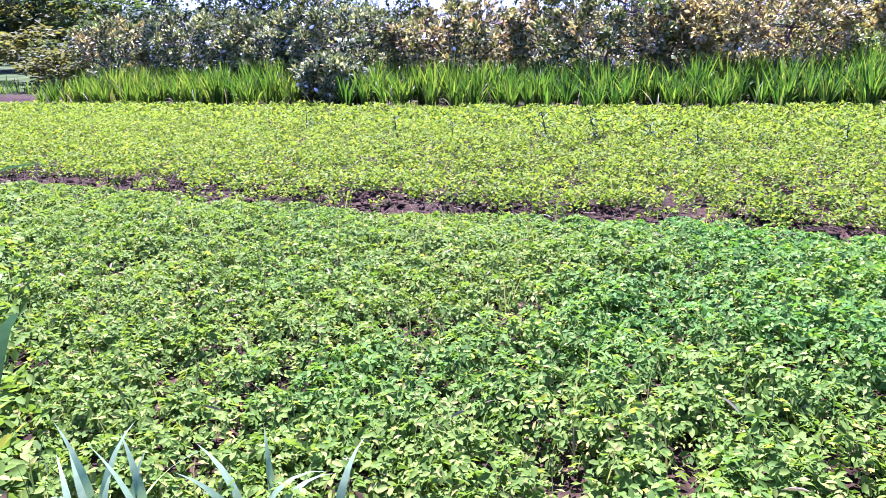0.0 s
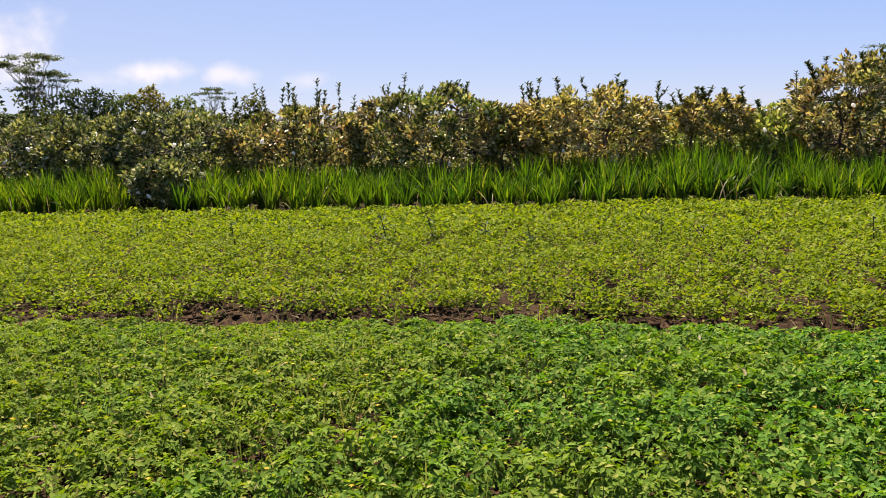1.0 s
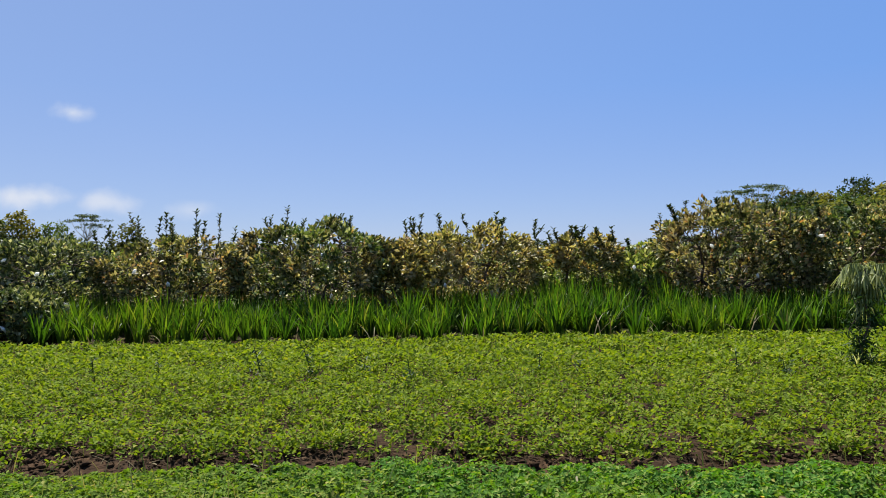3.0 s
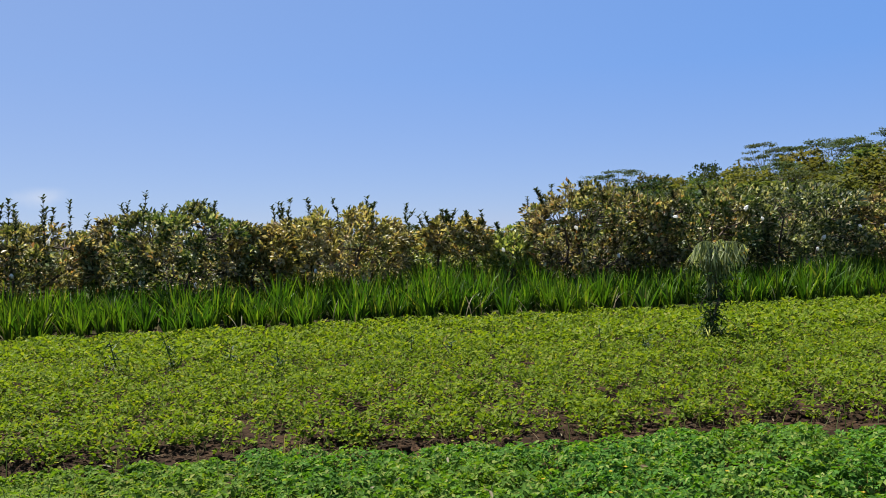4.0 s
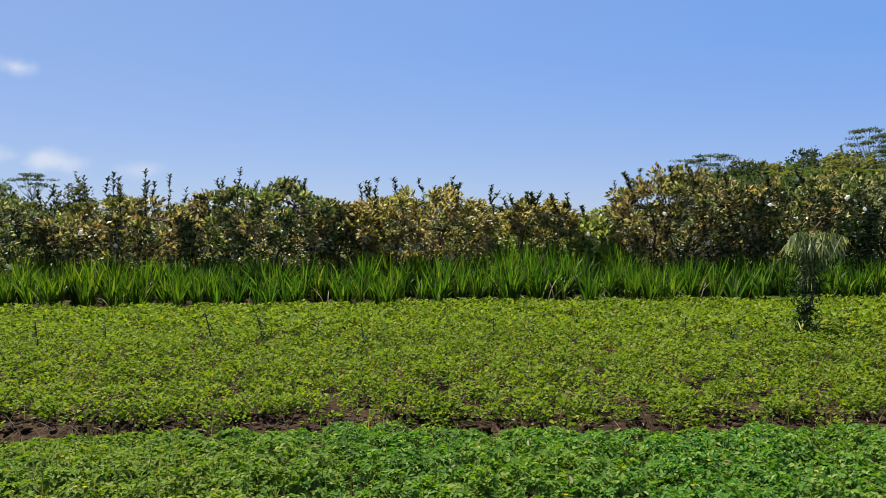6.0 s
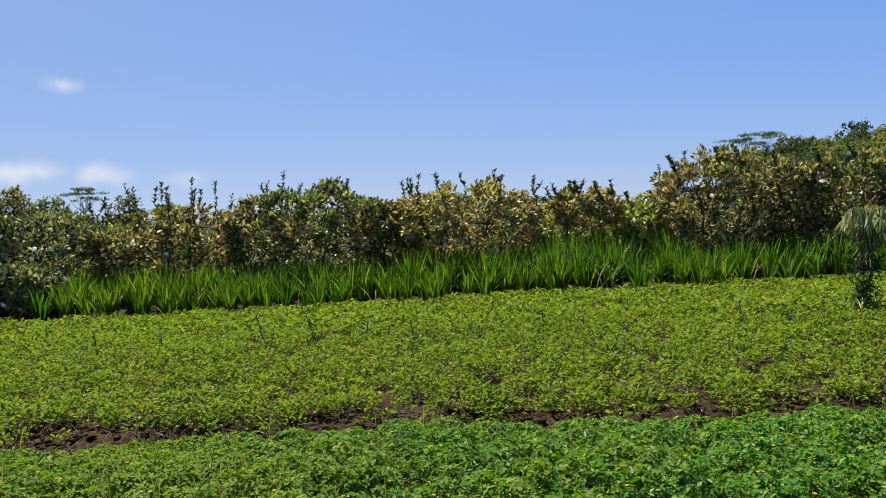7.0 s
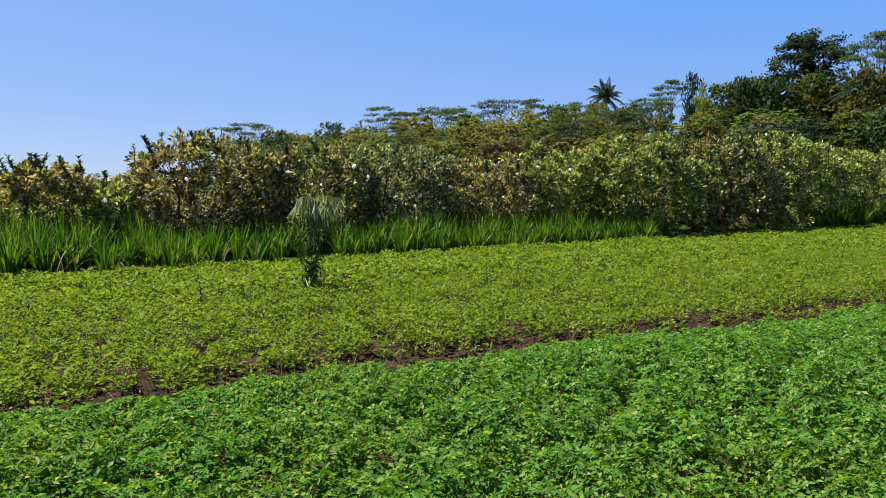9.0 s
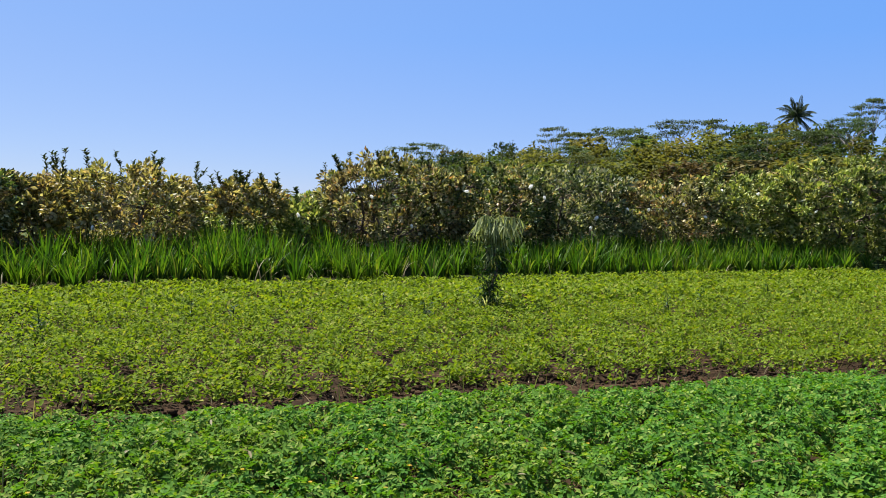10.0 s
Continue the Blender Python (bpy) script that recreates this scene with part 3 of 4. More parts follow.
    high = (0.09 + 0.07 * TALL(x, y) + 0.09 * r.random(len(x))) * (1 - 0.35 * np.clip((y - edge_y(x) + 3.0) / 1.5, 0, 1))
    V, F, at = [], [], 0
    for close, count, size in ((True, 126, 0.046), (False, 60, 0.074)):
        q = (y < 10.5) == close
        pos, al, no, sz = bushy_leaves(r, x[q], y[q], ground_z(x[q], y[q]), r.uniform(0.13, 0.23, q.sum()), high[q], count, size, 0.5, 0.42)
        side_on = (pos[:, 0] < -1.4 * pos[:, 1] - 1) | (pos[:, 0] > 1.75 * pos[:, 1] + 1)
        keep = ~side_on | (r.random(len(pos)) < 0.2)
        pos, al, no, sz = pos[keep], al[keep], no[keep], sz[keep] * np.where(side_on[keep], 1.7, 1)
        v, f = leaves(pos, al, no, sz * 1.06, sz * 0.56, 0.15, 0.1, True)
        V.append(v); F.append(f + at); at += len(v)
    v, f = np.concatenate(V), np.concatenate(F)
    tagged(new("short_groundnut_crop", mesh_np("short_groundnut_crop", v, f, CROP_FAR)), "short yellowish-green groundnut crop with thin spots of bare soil", "crop", kind="stuff")

    # straggling plants in the bare strip and its edges
    x, y = jittered(r, -11, 13, 5.1, 6.9, 0.21)
    keep = (furrow_mask(x, y) > 0.2) & (r.random(len(x)) < np.where(x > 2.2, 0.46, np.where(x > 0.4, 0.74, 0.5)))
    x, y = x[keep], y[keep]
    pos, al, no, sz = bushy_leaves(r, x, y, ground_z(x, y), r.uniform(0.05, 0.13, len(x)), r.uniform(0.05, 0.14, len(x)), 26, 0.042, 0.5, 0.45)
    v, f = leaves(pos, al, no, sz, sz * 0.56, 0.15, 0.1)
    tagged(new("straggling_seedlings", mesh_np("straggling_seedlings", v, f, CROP_FAR)), "small straggling green seedlings on turned soil", "crop", kind="stuff")

    # grass weeds through both plots
    x, y = r.uniform(-10, 11, 22000), r.uniform(0.6, 13.4, 22000)
    w = TALL(x + 7, y) * (0.6 + 0.8 * (x < 0) * (y < 5)) * (y < edge_y(x)) * (1 - 0.8 * furrow_mask(x, y))
    keep = r.random(len(x)) < w * 0.8
    x, y = x[keep], y[keep]
    n = len(x)
    v, f = blades(np.stack([x, y, ground_z(x, y)], 1), r.uniform(0, 6.28, n), r.uniform(0.12, 0.32, n), r.uniform(0.004, 0.009, n), r.uniform(0, 0.45, n), r.uniform(0.2, 1.2, n), 3)
    tagged(new("grass_weeds", mesh_np("grass_weeds", v, f, WEED)), "thin yellow-green grass weeds scattered through the crop", "grass", kind="stuff")

    # withered leaves and straw lying about
    x, y = r.uniform(-10, 11, 1500), r.uniform(1.0, 13.0, 1500)
    n = len(x)
    pos = np.stack([x, y, ground_z(x, y) + r.uniform(0.02, 0.17, n) * (y < 5) + 0.05], 1)
    a = r.uniform(0, 6.28, n)
    v, f = leaves(pos, np.stack([np.cos(a), np.sin(a), r.normal(0.1, 0.3, n)], 1), np.stack([r.normal(0, .3, n), r.normal(0, .3, n), np.ones(n)], 1), r.uniform(0.03, 0.09, n), r.uniform(0.006, 0.022, n))
    tagged(new("dry_litter", mesh_np("dry_litter", v, f, DRY)), "withered straw-coloured leaves among the plants", "litter", kind="stuff")

    # dark withered stems lying in the bare strip
    x, y = r.uniform(-10, 11, 5200), r.uniform(5.1, 7.0, 5200)
    keep = furrow_mask(x, y) > 0.15
    x, y = x[keep], y[keep]
    n = len(x)
    v, f = blades(np.stack([x, y, ground_z(x, y) + 0.005], 1), r.uniform(0, 6.28, n), r.uniform(0.06, 0.2, n), r.uniform(0.005, 0.013, n), r.uniform(0.5, 1.5, n), r.uniform(-0.4, 0.9, n), 3)
    tagged(new("withered_stems", mesh_np("withered_stems", v, f, STEM)), "dark withered stems and roots lying on turned soil", "litter", kind="stuff")

    # tiny yellow flowers
    x, y = r.uniform(-3, 2.5, 70), r.uniform(1.5, 4.6, 70)
    k = np.repeat(np.arange(70), 4)
    n = len(k)
    a = np.tile(np.arange(4) * 1.571, 70) + np.repeat(r.uniform(0, 1.5, 70), 4)
    z = ground_z(x, y) + r.uniform(0.15, 0.25, 70)
    v, f = leaves(np.stack([x[k], y[k], z[k]], 1), np.stack([np.cos(a), np.sin(a), 0.5 + 0 * a], 1), np.tile([0, 0, 1.0], (n, 1)), 0.013, 0.011)
    tagged(new("groundnut_flowers", mesh_np("groundnut_flowers", v, f, PETAL)), "tiny bright yellow flowers among the leaves", "flower", kind="stuff")


build_crop()

# ---- the belt of tall grass ----


def row_y(x):
    return 17.5 + 0.10 * x


def build_tall_grass():
    r = np.random.default_rng(51)
    cx, cy = jittered(r, -16.4, 36, 11.8, 21.0, 0.37, 0.46)
    deep = cy - edge_y(cx)
    clump = field_noise(52, 0.9)(cx, cy)
    keep = (deep > 0.28) & (deep < 3.6) & (clump > 0.12) & ((cx < 16.6 + r.normal(0, 0.3, len(cx))) | ((cx > 25.8 + r.normal(0, 0.4, len(cx))) & (deep < 2.0)))
    # a gap where a low dark bush comes to the front
    keep &= np.hypot((cx + 9.6) * 1.3, deep - 0.9) > 0.75
    cx, cy, deep = cx[keep], cy[keep], deep[keep]
    big = 0.42 + 0.36 * field_noise(53, 0.7)(cx, cy) + 0.15 * np.clip(1 - np.abs(cx - 0.9) / 1.6, 0, 1) + 0.06 * np.clip(deep - 0.8, 0, 1) + 0.3 * (cx > 20)
    big = big * (0.76 + 0.27 * np.clip(deep / 1.3, 0, 1))
    per = 30
    k = np.repeat(np.arange(len(cx)), per)
    n = len(k)
    turn = r.uniform(0, 2 * np.pi, n)
    q = r.random(n) * 0.07
    x, y = cx[k] + q * np.cos(turn), cy[k] + q * np.sin(turn)
    length = big[k] * r.uniform(0.55, 1.35, n)
    v, f = blades(np.stack([x, y, ground_z(x, y)], 1), turn, length, r.uniform(0.024, 0.048, n), r.uniform(0.02, 0.60, n) * r.uniform(0.45, 1.0, len(cx))[k], 0.08 + 1.3 * r.random(n) ** 2.2, 5, r.normal(0, 0.6, n))
    tagged(new("tall_grass", mesh_np("tall_grass", v, f, GRASS)), "tall belt of bright green broad-bladed grass beside the orchard", "grass", kind="stuff")
    # low grass in the shade under the trees
    cx, cy = jittered(r, -22, 30, 14, 27, 0.36)
    keep = (cy > row_y(cx) - 0.6) & (cy < row_y(cx) + 4.5)
    k = np.repeat(np.where(keep)[0], 6)
    n = len(k)
    x, y = cx[k] + r.normal(0, 0.1, n), cy[k] + r.normal(0, 0.1, n)
    v, f = blades(np.stack([x, y, ground_z(x, y)], 1), r.uniform(0, 6.28, n), r.uniform(0.2, 0.55, n), r.uniform(0.025, 0.05, n), r.uniform(0.05, 0.7, n), r.uniform(0.2, 1.3, n), 3)
    tagged(new("shade_grass", mesh_np("shade_grass", v, f, GRASS)), "low dark green grass growing under the orchard trees", "grass", kind="stuff")
    # bent and withered blades at the foot of the belt
    n = 110
    x = r.uniform(-16, 17, n); y = edge_y(x) + 0.05 + 1.2 * r.random(n) ** 2
    v, f = blades(np.stack([x, y, ground_z(x, y)], 1), r.uniform(0, 6.28, n), r.uniform(0.3, 0.75, n), r.uniform(0.012, 0.024, n), r.uniform(0.3, 0.9, n), r.uniform(0.8, 1.9, n), 5)
    tagged(new("bent_dry_blades", mesh_np("bent_dry_blades", v, f, DRY)), "bent straw-coloured blades at the foot of tall grass", "grass", kind="stuff")


build_tall_grass()

# ---- the guava orchard ----


def bag_mesh(seed):
    """A crumpled film bag tied over a fruit: narrow neck, round belly, ragged hem."""
    r = np.random.default_rng(seed)
    rings = ((0.0, 0.012), (-0.02, 0.016), (-0.05, 0.045), (-0.09, 0.062), (-0.13, 0.060), (-0.17, 0.045), (-0.20, 0.052), (-0.19, 0.03))
    a = np.linspace(0, 2 * np.pi, 10, endpoint=False)
    v = np.concatenate([np.stack([rad * np.cos(a), rad * np.sin(a), z + 0 * a], 1) * (1 + r.normal(0, 0.13, (10, 1))) for z, rad in rings])
    f = [(k * 10 + j, k * 10 + (j + 1) % 10, (k + 1) * 10 + (j + 1) % 10, (k + 1) * 10 + j) for k in range(len(rings) - 1) for j in range(10)]
    return mesh_np("fruit_bag", v, f, FILM, True)


BAGS = [bag_mesh(s) for s in range(4)]


def guava_tree(seed, x, y, width, top, tone, bags=(), label="", low=0.35, clusters=85, shoots=8, dead=0, depth=None, leaf=0.108, per=66, body=None, dense=1.0):
    """A low many-stemmed orchard tree. width: across the row; top: height of its crown; bags: (x, y, z) in the place, or a count."""
    r = np.random.default_rng(seed)
    z0 = float(ground_z(x, y))
    tree = thing("guava_tree", (x, y, z0), label, "tree", "guava trees of the orchard")
    half, deep, body = width / 2, (depth or width * 0.8) / 2, body or top * 0.90
    mid, tall = (body + low) / 2, (body - low) / 2
    # stems
    stems, radii = [], []
    for k in range(r.integers(3, 6)):
        a = r.uniform(0, 6.28)
        end = np.array([math.cos(a) * half * r.uniform(0.35, 0.75), math.sin(a) * deep * r.uniform(0.3, 0.7), body * r.uniform(0.62, 0.85)])
        pts = bowed(r, (math.cos(a) * 0.06, math.sin(a) * 0.06, -0.06), end, 0.07, 7)
        stems.append(pts); radii.append(np.linspace(0.042, 0.013, 7) * r.uniform(0.8, 1.3))
    # leaf clusters in a lumpy crown, each on a twig
    k = np.arange(clusters)
    up = 1 - 2 * (k + 0.5) / clusters
    ring, turn = np.sqrt(1 - up ** 2), k * 2.39996 + seed
    c = unit(np.stack([ring * np.cos(turn), ring * np.sin(turn), up], 1) + r.normal(0, 0.11, (clusters, 3)))
    c = c * np.where(r.random((clusters, 1)) < 0.78, r.uniform(0.80, 1.0, (clusters, 1)), r.uniform(0.3, 0.8, (clusters, 1)))
    c = c * (1 + 0.07 * np.sin(3 * np.arctan2(c[:, 1:2], c[:, 0:1]) + seed) + r.normal(0, 0.05, (clusters, 1)))
    c = np.sign(c) * np.abs(c) ** 0.88
    c = c * [half, deep, tall] + [0, 0, mid]
    c[:, 2] = np.maximum(c[:, 2], low * 0.7)
    nodes = np.concatenate([s[2:] for s in stems])
    twigs = []
    for q in c:
        s = nodes[np.argmin(((nodes - q) ** 2).sum(1) + 0.8 * np.maximum(nodes[:, 2] - q[2], 0))]
        twigs.append((bowed(r, s, q, 0.08, 4), np.linspace(0.011, 0.004, 4)))
    part("trunk", mesh_np("trunk", *tubes(list(zip(stems, radii)), 7), BARK, True), tree)
    tagged(part("twig_work", mesh_np("twig_work", *tubes(twigs, 4), BARK, True), tree), kind="stuff")
    clusters = len(c)
    n = clusters * per
    k = np.repeat(np.arange(clusters), per)
    off = unit(r.normal(0, 1, (n, 3))) * r.random((n, 1)) ** 0.5
    pos = c[k] + off * np.array([0.19, 0.19, 0.15]) * dense * r.uniform(0.7, 1.3, clusters)[k][:, None]
    keep = (pos[:, 2] > mid - 0.25 * tall) | (r.random(n) < (0.8 if low > 0.3 else 1))
    pos, off, k = pos[keep], off[keep], k[keep]
    n = len(pos)
    out = unit(pos - [0, 0, mid - tall * 0.7])
    along = out * 0.5 + off * 0.7 + r.normal(0, 0.4, (n, 3)) + [0, 0, 0.12]
    normal = unit(r.normal(0, 0.45, (n, 3)) + [0, 0, 0.5] + off * 0.55 + out * 0.2)
    size = leaf * r.uniform(0.65, 1.35, n)
    P, A, N, S = [pos], [along], [normal], [size]
    # upright shoots that break the outline
    for k in range(int(shoots * 1.5)):
        a, q = r.uniform(0, 6.28), 0.92 * math.sqrt(r.random())
        foot = np.array([half * q * math.cos(a), deep * q * math.sin(a), mid + tall * math.sqrt(1 - q * q) * 0.8])
        tip = foot + [r.normal(0, 0.16) + 0.15 * q * math.cos(a), r.normal(0, 0.16), max(0.22, (top - foot[2]) * r.uniform(0.6, 1.05))]
        pts = bowed(r, foot, tip, 0.05, 5)
        m = 40
        f = np.sort(r.random(m))
        at = np.stack([np.interp(f, np.linspace(0, 1, 5), pts[:, j]) for j in range(3)], 1)
        b = np.arange(m) * 2.4
        v1, f1 = tubes([(pts, np.linspace(0.011, 0.004, 5))], 4)
        v2, f2 = leaves(at, np.stack([np.cos(b), np.sin(b), r.normal(1.0, 0.35, m)], 1), np.stack([-np.cos(b), -np.sin(b), 1 + 0 * b], 1), leaf * r.uniform(0.65, 1.1, m), leaf * 0.40, 0.14, 0.12)
        part("shoot", mesh_np("shoot", np.concatenate([v1, v2]), np.concatenate([f1, f2 + len(v1)]), BARK, False, SHOOT, len(f1)), tree)
    P, A, N, S = (np.concatenate(q) for q in (P, A, N, S))
    v, f = leaves(P, A, N, S, S * 0.52, 0.16, 0.12, True)
    part("crown", mesh_np("crown", v, f, GUAVA[tone]), tree)
    if dead:
        lines = []
        for k in range(dead):
            a = r.uniform(2.6, 6.8)
            s = np.array([r.normal(0.1, 0.25), -deep * r.uniform(0.3, 0.8), low + 0.15 + 0.5 * r.random()])
            e = s + np.array([math.cos(a) * 0.5 * min(1, half), -0.12 + 0.1 * r.normal(), 0.25 + 0.35 * r.random()]) * r.uniform(0.5, 1.2)
            e[2] = min(e[2], body - 0.25)
            lines.append((bowed(r, s, e, 0.03, 5), np.linspace(0.009, 0.003, 5)))
        part("dead_wood", mesh_np("dead_wood", *tubes(lines, 5), DEADWOOD, True), tree, "bleached bare grey branches")["kind"] = "stuff"
    if isinstance(bags, int):
        spots = []
        for k in range(bags):
            a, b = r.uniform(3.5, 5.9), r.uniform(-0.75, 0.75)
            spots.append((half * 0.97 * math.cos(a) * math.cos(b), deep * 1.02 * math.sin(a) * math.cos(b), mid + tall * math.sin(b)))
    else:
        spots = [(bx - x, by - y, bz - z0) for bx, by, bz in bags]
    for k, s in enumerate(spots):
        b = part("fruit_bag", BAGS[k % 4], tree, "white plastic bag tied over a fruit")
        b.location, b.rotation_euler, b.scale = s, (r.normal(0, 0.5), r.normal(0, 0.5), r.uniform(0, 6)), [r.uniform(0.4, 0.75), r.uniform(0.4, 0.75), r.uniform(0.4, 0.7)]
    return tree


def front(px, z):
    """From a place on the plane y = 17.5 to the same line of sight on the row."""
    s = 17.5 / (17.5 - 0.10 * px)
    return px * s, 17.5 * s, 1.6 + (z - 1.6) * s


ORCHARD = (
    # x and top on the plane y = 17.5, width, tone, shoots, bags, clusters, low, dead twigs, body share, words
    (-19.4, 2.1, 3.4, "green", 6, 3, 80, 0.4, 0, 0.92, "brownish guava tree thinning out beside the grass belt"),
    (-16.2, 2.25, 3.4, "dark", 6, 9, 95, 0.4, 0, 0.92, "grey-green guava tree hung with white fruit bags"),
    (-13.9, 2.15, 3.0, "dark", 5, 9, 90, 0.35, 0, 0.92, "leafy green guava tree hung with white fruit bags"),
    (-11.4, 2.40, 3.5, "dark", 8, 12, 110, 0.12, 0, 0.88, "dark silvery guava tree with foliage down to the ground"),
    (-8.1, 2.66, 3.5, "rust", 8, 3, 95, 0.5, 0, 0.76, "brown-green guava tree with tall upright shoots"),
    (-4.9, 2.60, 3.7, "green", 8, 2, 115, 0.45, 0, 0.90, "broad dark green guava tree with spiky shoots on top"),
    (-1.40, 2.44, 3.6, "yellow", 9, 1, 105, 0.55, 26, 0.86, "yellowing guava tree with bleached bare branches inside"),
    (1.25, 2.15, 1.6, "yellow", 7, 0, 34, 1.1, 10, 0.86, "small thin guava tree on a bare forked trunk"),
    (4.35, 2.68, 3.5, "rust", 8, 3, 135, 0.40, 0, 0.92, "large guava tree with rusty brown and green leaves"),
    (6.7, 2.58, 3.2, "green", 6, 4, 120, 0.40, 0, 0.94, "dense green guava tree with a few white bags"),
    (8.9, 2.55, 3.2, "dark", 5, 3, 120, 0.40, 0, 0.94, "dense dark green guava tree with brown inner leaves"),
    (11.4, 2.30, 3.0, "rust", 5, 4, 105, 0.45, 0, 0.94, "low rust-coloured guava tree beside the grass belt"),
    (13.9, 2.70, 3.2, "bright", 6, 4, 120, 0.40, 0, 0.93, "bright green guava tree with a few white bags"),
    (17.0, 3.05, 4.0, "bright", 7, 4, 210, 0.05, 0, 0.93, "tall bright green guava tree with foliage to the ground"),
    (20.3, 3.28, 4.4, "green", 7, 8, 240, 0.05, 0, 0.93, "tall green guava tree with dark shaded foot"),
    (23.4, 3.34, 4.4, "bright", 7, 9, 240, 0.05, 0, 0.92, "tall yellow-green guava tree with dark shaded foot"),
    (27.2, 3.0, 4.6, "bright", 5, 2, 190, 0.1, 0, 0.94, "wide yellow-green guava tree at the row's end"),
    (31.5, 3.0, 4.6, "green", 5, 0, 160, 0.2, 0, 0.94, "green guava tree far down the row"),
    (-12.2, 1.05, 1.7, "dark", 2, 2, 44, 0.04, 0, 0.93, "low dark guava bush reaching into the grass belt"),
    (-3.1, 1.92, 1.5, "yellow", 3, 0, 40, 0.35, 4, 0.93, "small yellowish guava bush between two larger trees"),
    (2.45, 1.55, 1.2, "bright", 2, 0, 26, 0.30, 0, 0.93, "small bright green guava bush beside a large tree"),
)
KNOWN_BAGS = {4.35: ((3.66, 16.4, 1.66), (4.7, 16.9, 1.05), (2.2, 17.0, 1.25)), 6.7: ((5.85, 16.7, 1.80), (7.9, 16.9, 1.75), (7.6, 16.9, 2.0), (9.5, 17.2, 1.3))}


def build_orchard():
    for k, (px, top, width, tone, shoots, bags, clusters, low, dead, share, words) in enumerate(ORCHARD):
        x, y, z = front(px, top)
        if px == -12.2:                  # one bush stands out into the belt
            x, y, z = -9.65, 14.0, 1.0
        if px > 15:                      # the last trees stand close to the crop's edge
            y = 15.9 / (1 - 0.108 * px / 17.5)
            x, z = px * y / 17.5, 1.6 + (top - 1.6) * y / 17.5
        s = y / 17.5
        tree = guava_tree(100 + k, x, y, width * s, z, tone, KNOWN_BAGS.get(px, bags), words, low, clusters, shoots, dead, body=z * share, dense=0.8 if width < 2 else 1.0,
                   leaf=0.132 if px > 13 else 0.112, per=80 if px > 13 else 92)
        if px == 4.35:                   # one bare-footed shoot stands up alone at its edge
            r = np.random.default_rng(9)
            foot, tip, m = np.array([2.93 - x, 17.8 - y, 0.9]), np.array([2.90 - x, 17.8 - y, 2.36]), 26
            at = foot + (tip - foot) * np.sort(r.uniform(0.45, 1, m))[:, None]
            b = np.arange(m) * 2.4
            v1, f1 = tubes([(bowed(r, foot, tip, 0.02, 6), np.linspace(0.014, 0.006, 6))], 5)
            v2, f2 = leaves(at, np.stack([np.cos(b), np.sin(b), 0.9 + 0 * b], 1), np.stack([-np.cos(b), -np.sin(b), 1 + 0 * b], 1), 0.08, 0.034, 0.14, 0.12)
            part("shoot", mesh_np("shoot", np.concatenate([v1, v2]), np.concatenate([f1, f2 + len(v1)]), BARK, False, SHOOT, len(f1)), tree)
    # the rows behind, seen in the gaps
    r = np.random.default_rng(77)
    for k in range(16):
        x = -19 + 3.3 * k + r.normal(0, 0.4)
        guava_tree(200 + k, x, row_y(x) + 3.7 + r.normal(0, 0.3), r.uniform(3.2, 3.9), 1.85 + 0.1 * r.normal() + 0.9 * (x > 9), ("green", "yellow", "bright", "rust")[k % 4], 0,
                   "guava tree of the second row, mostly hidden", 0.15, 70, 4, leaf=0.14, per=30)
    for k, (x, top) in enumerate(((-0.2, 1.7), (0.9, 1.35), (2.3, 1.5), (3.2, 1.7))):
        guava_tree(250 + k, x, row_y(x) + 2.2 + 0.4 * (k % 2), 1.9, top, ("bright", "green")[k % 2], 0, "low leafy guava bush behind a gap in the row", 0.1, 46, 3, leaf=0.11, per=60)
    for k in range(9):
        x = -20 + 6.0 * k + r.normal(0, 0.5)
        guava_tree(300 + k, x, row_y(x) + 10 + r.normal(0, 0.5), 4.2, 1.95 + 0.08 * r.normal() + 0.8 * (x > 12), ("green", "bright", "yellow")[k % 3], 0,
                   "guava tree of a row further back", 0.3, 60, 2, leaf=0.19, per=22)


build_orchard()

# ---- the woods on the rise and beyond ----


def crown_cloud(r, centres, spread, per, leaf, mat, name="crown", flat=1.0, wide=0.6):
    n = len(centres) * per
    k = np.repeat(np.arange(len(centres)), per)
    off = unit(r.normal(0, 1, (n, 3))) * r.random((n, 1)) ** 0.45 * r.uniform(0.6, 1.35, len(centres))[k][:, None]
    pos = centres[k] + off * 1.7 * np.asarray(spread)
    al = off * [1, 1, 0.6] + r.normal(0, 0.6, (n, 3)) * [1, 1, 0.7 * flat]
    no = unit(off * flat + r.normal(0, 0.22 * flat, (n, 3)) + [0, 0, 0.5])
    s = leaf * r.uniform(0.6, 1.4, n)
    v, f = leaves(pos, al, no, s, s * wide, 0.15, 0.15, True)
    return mesh_np(name, v, f, mat)


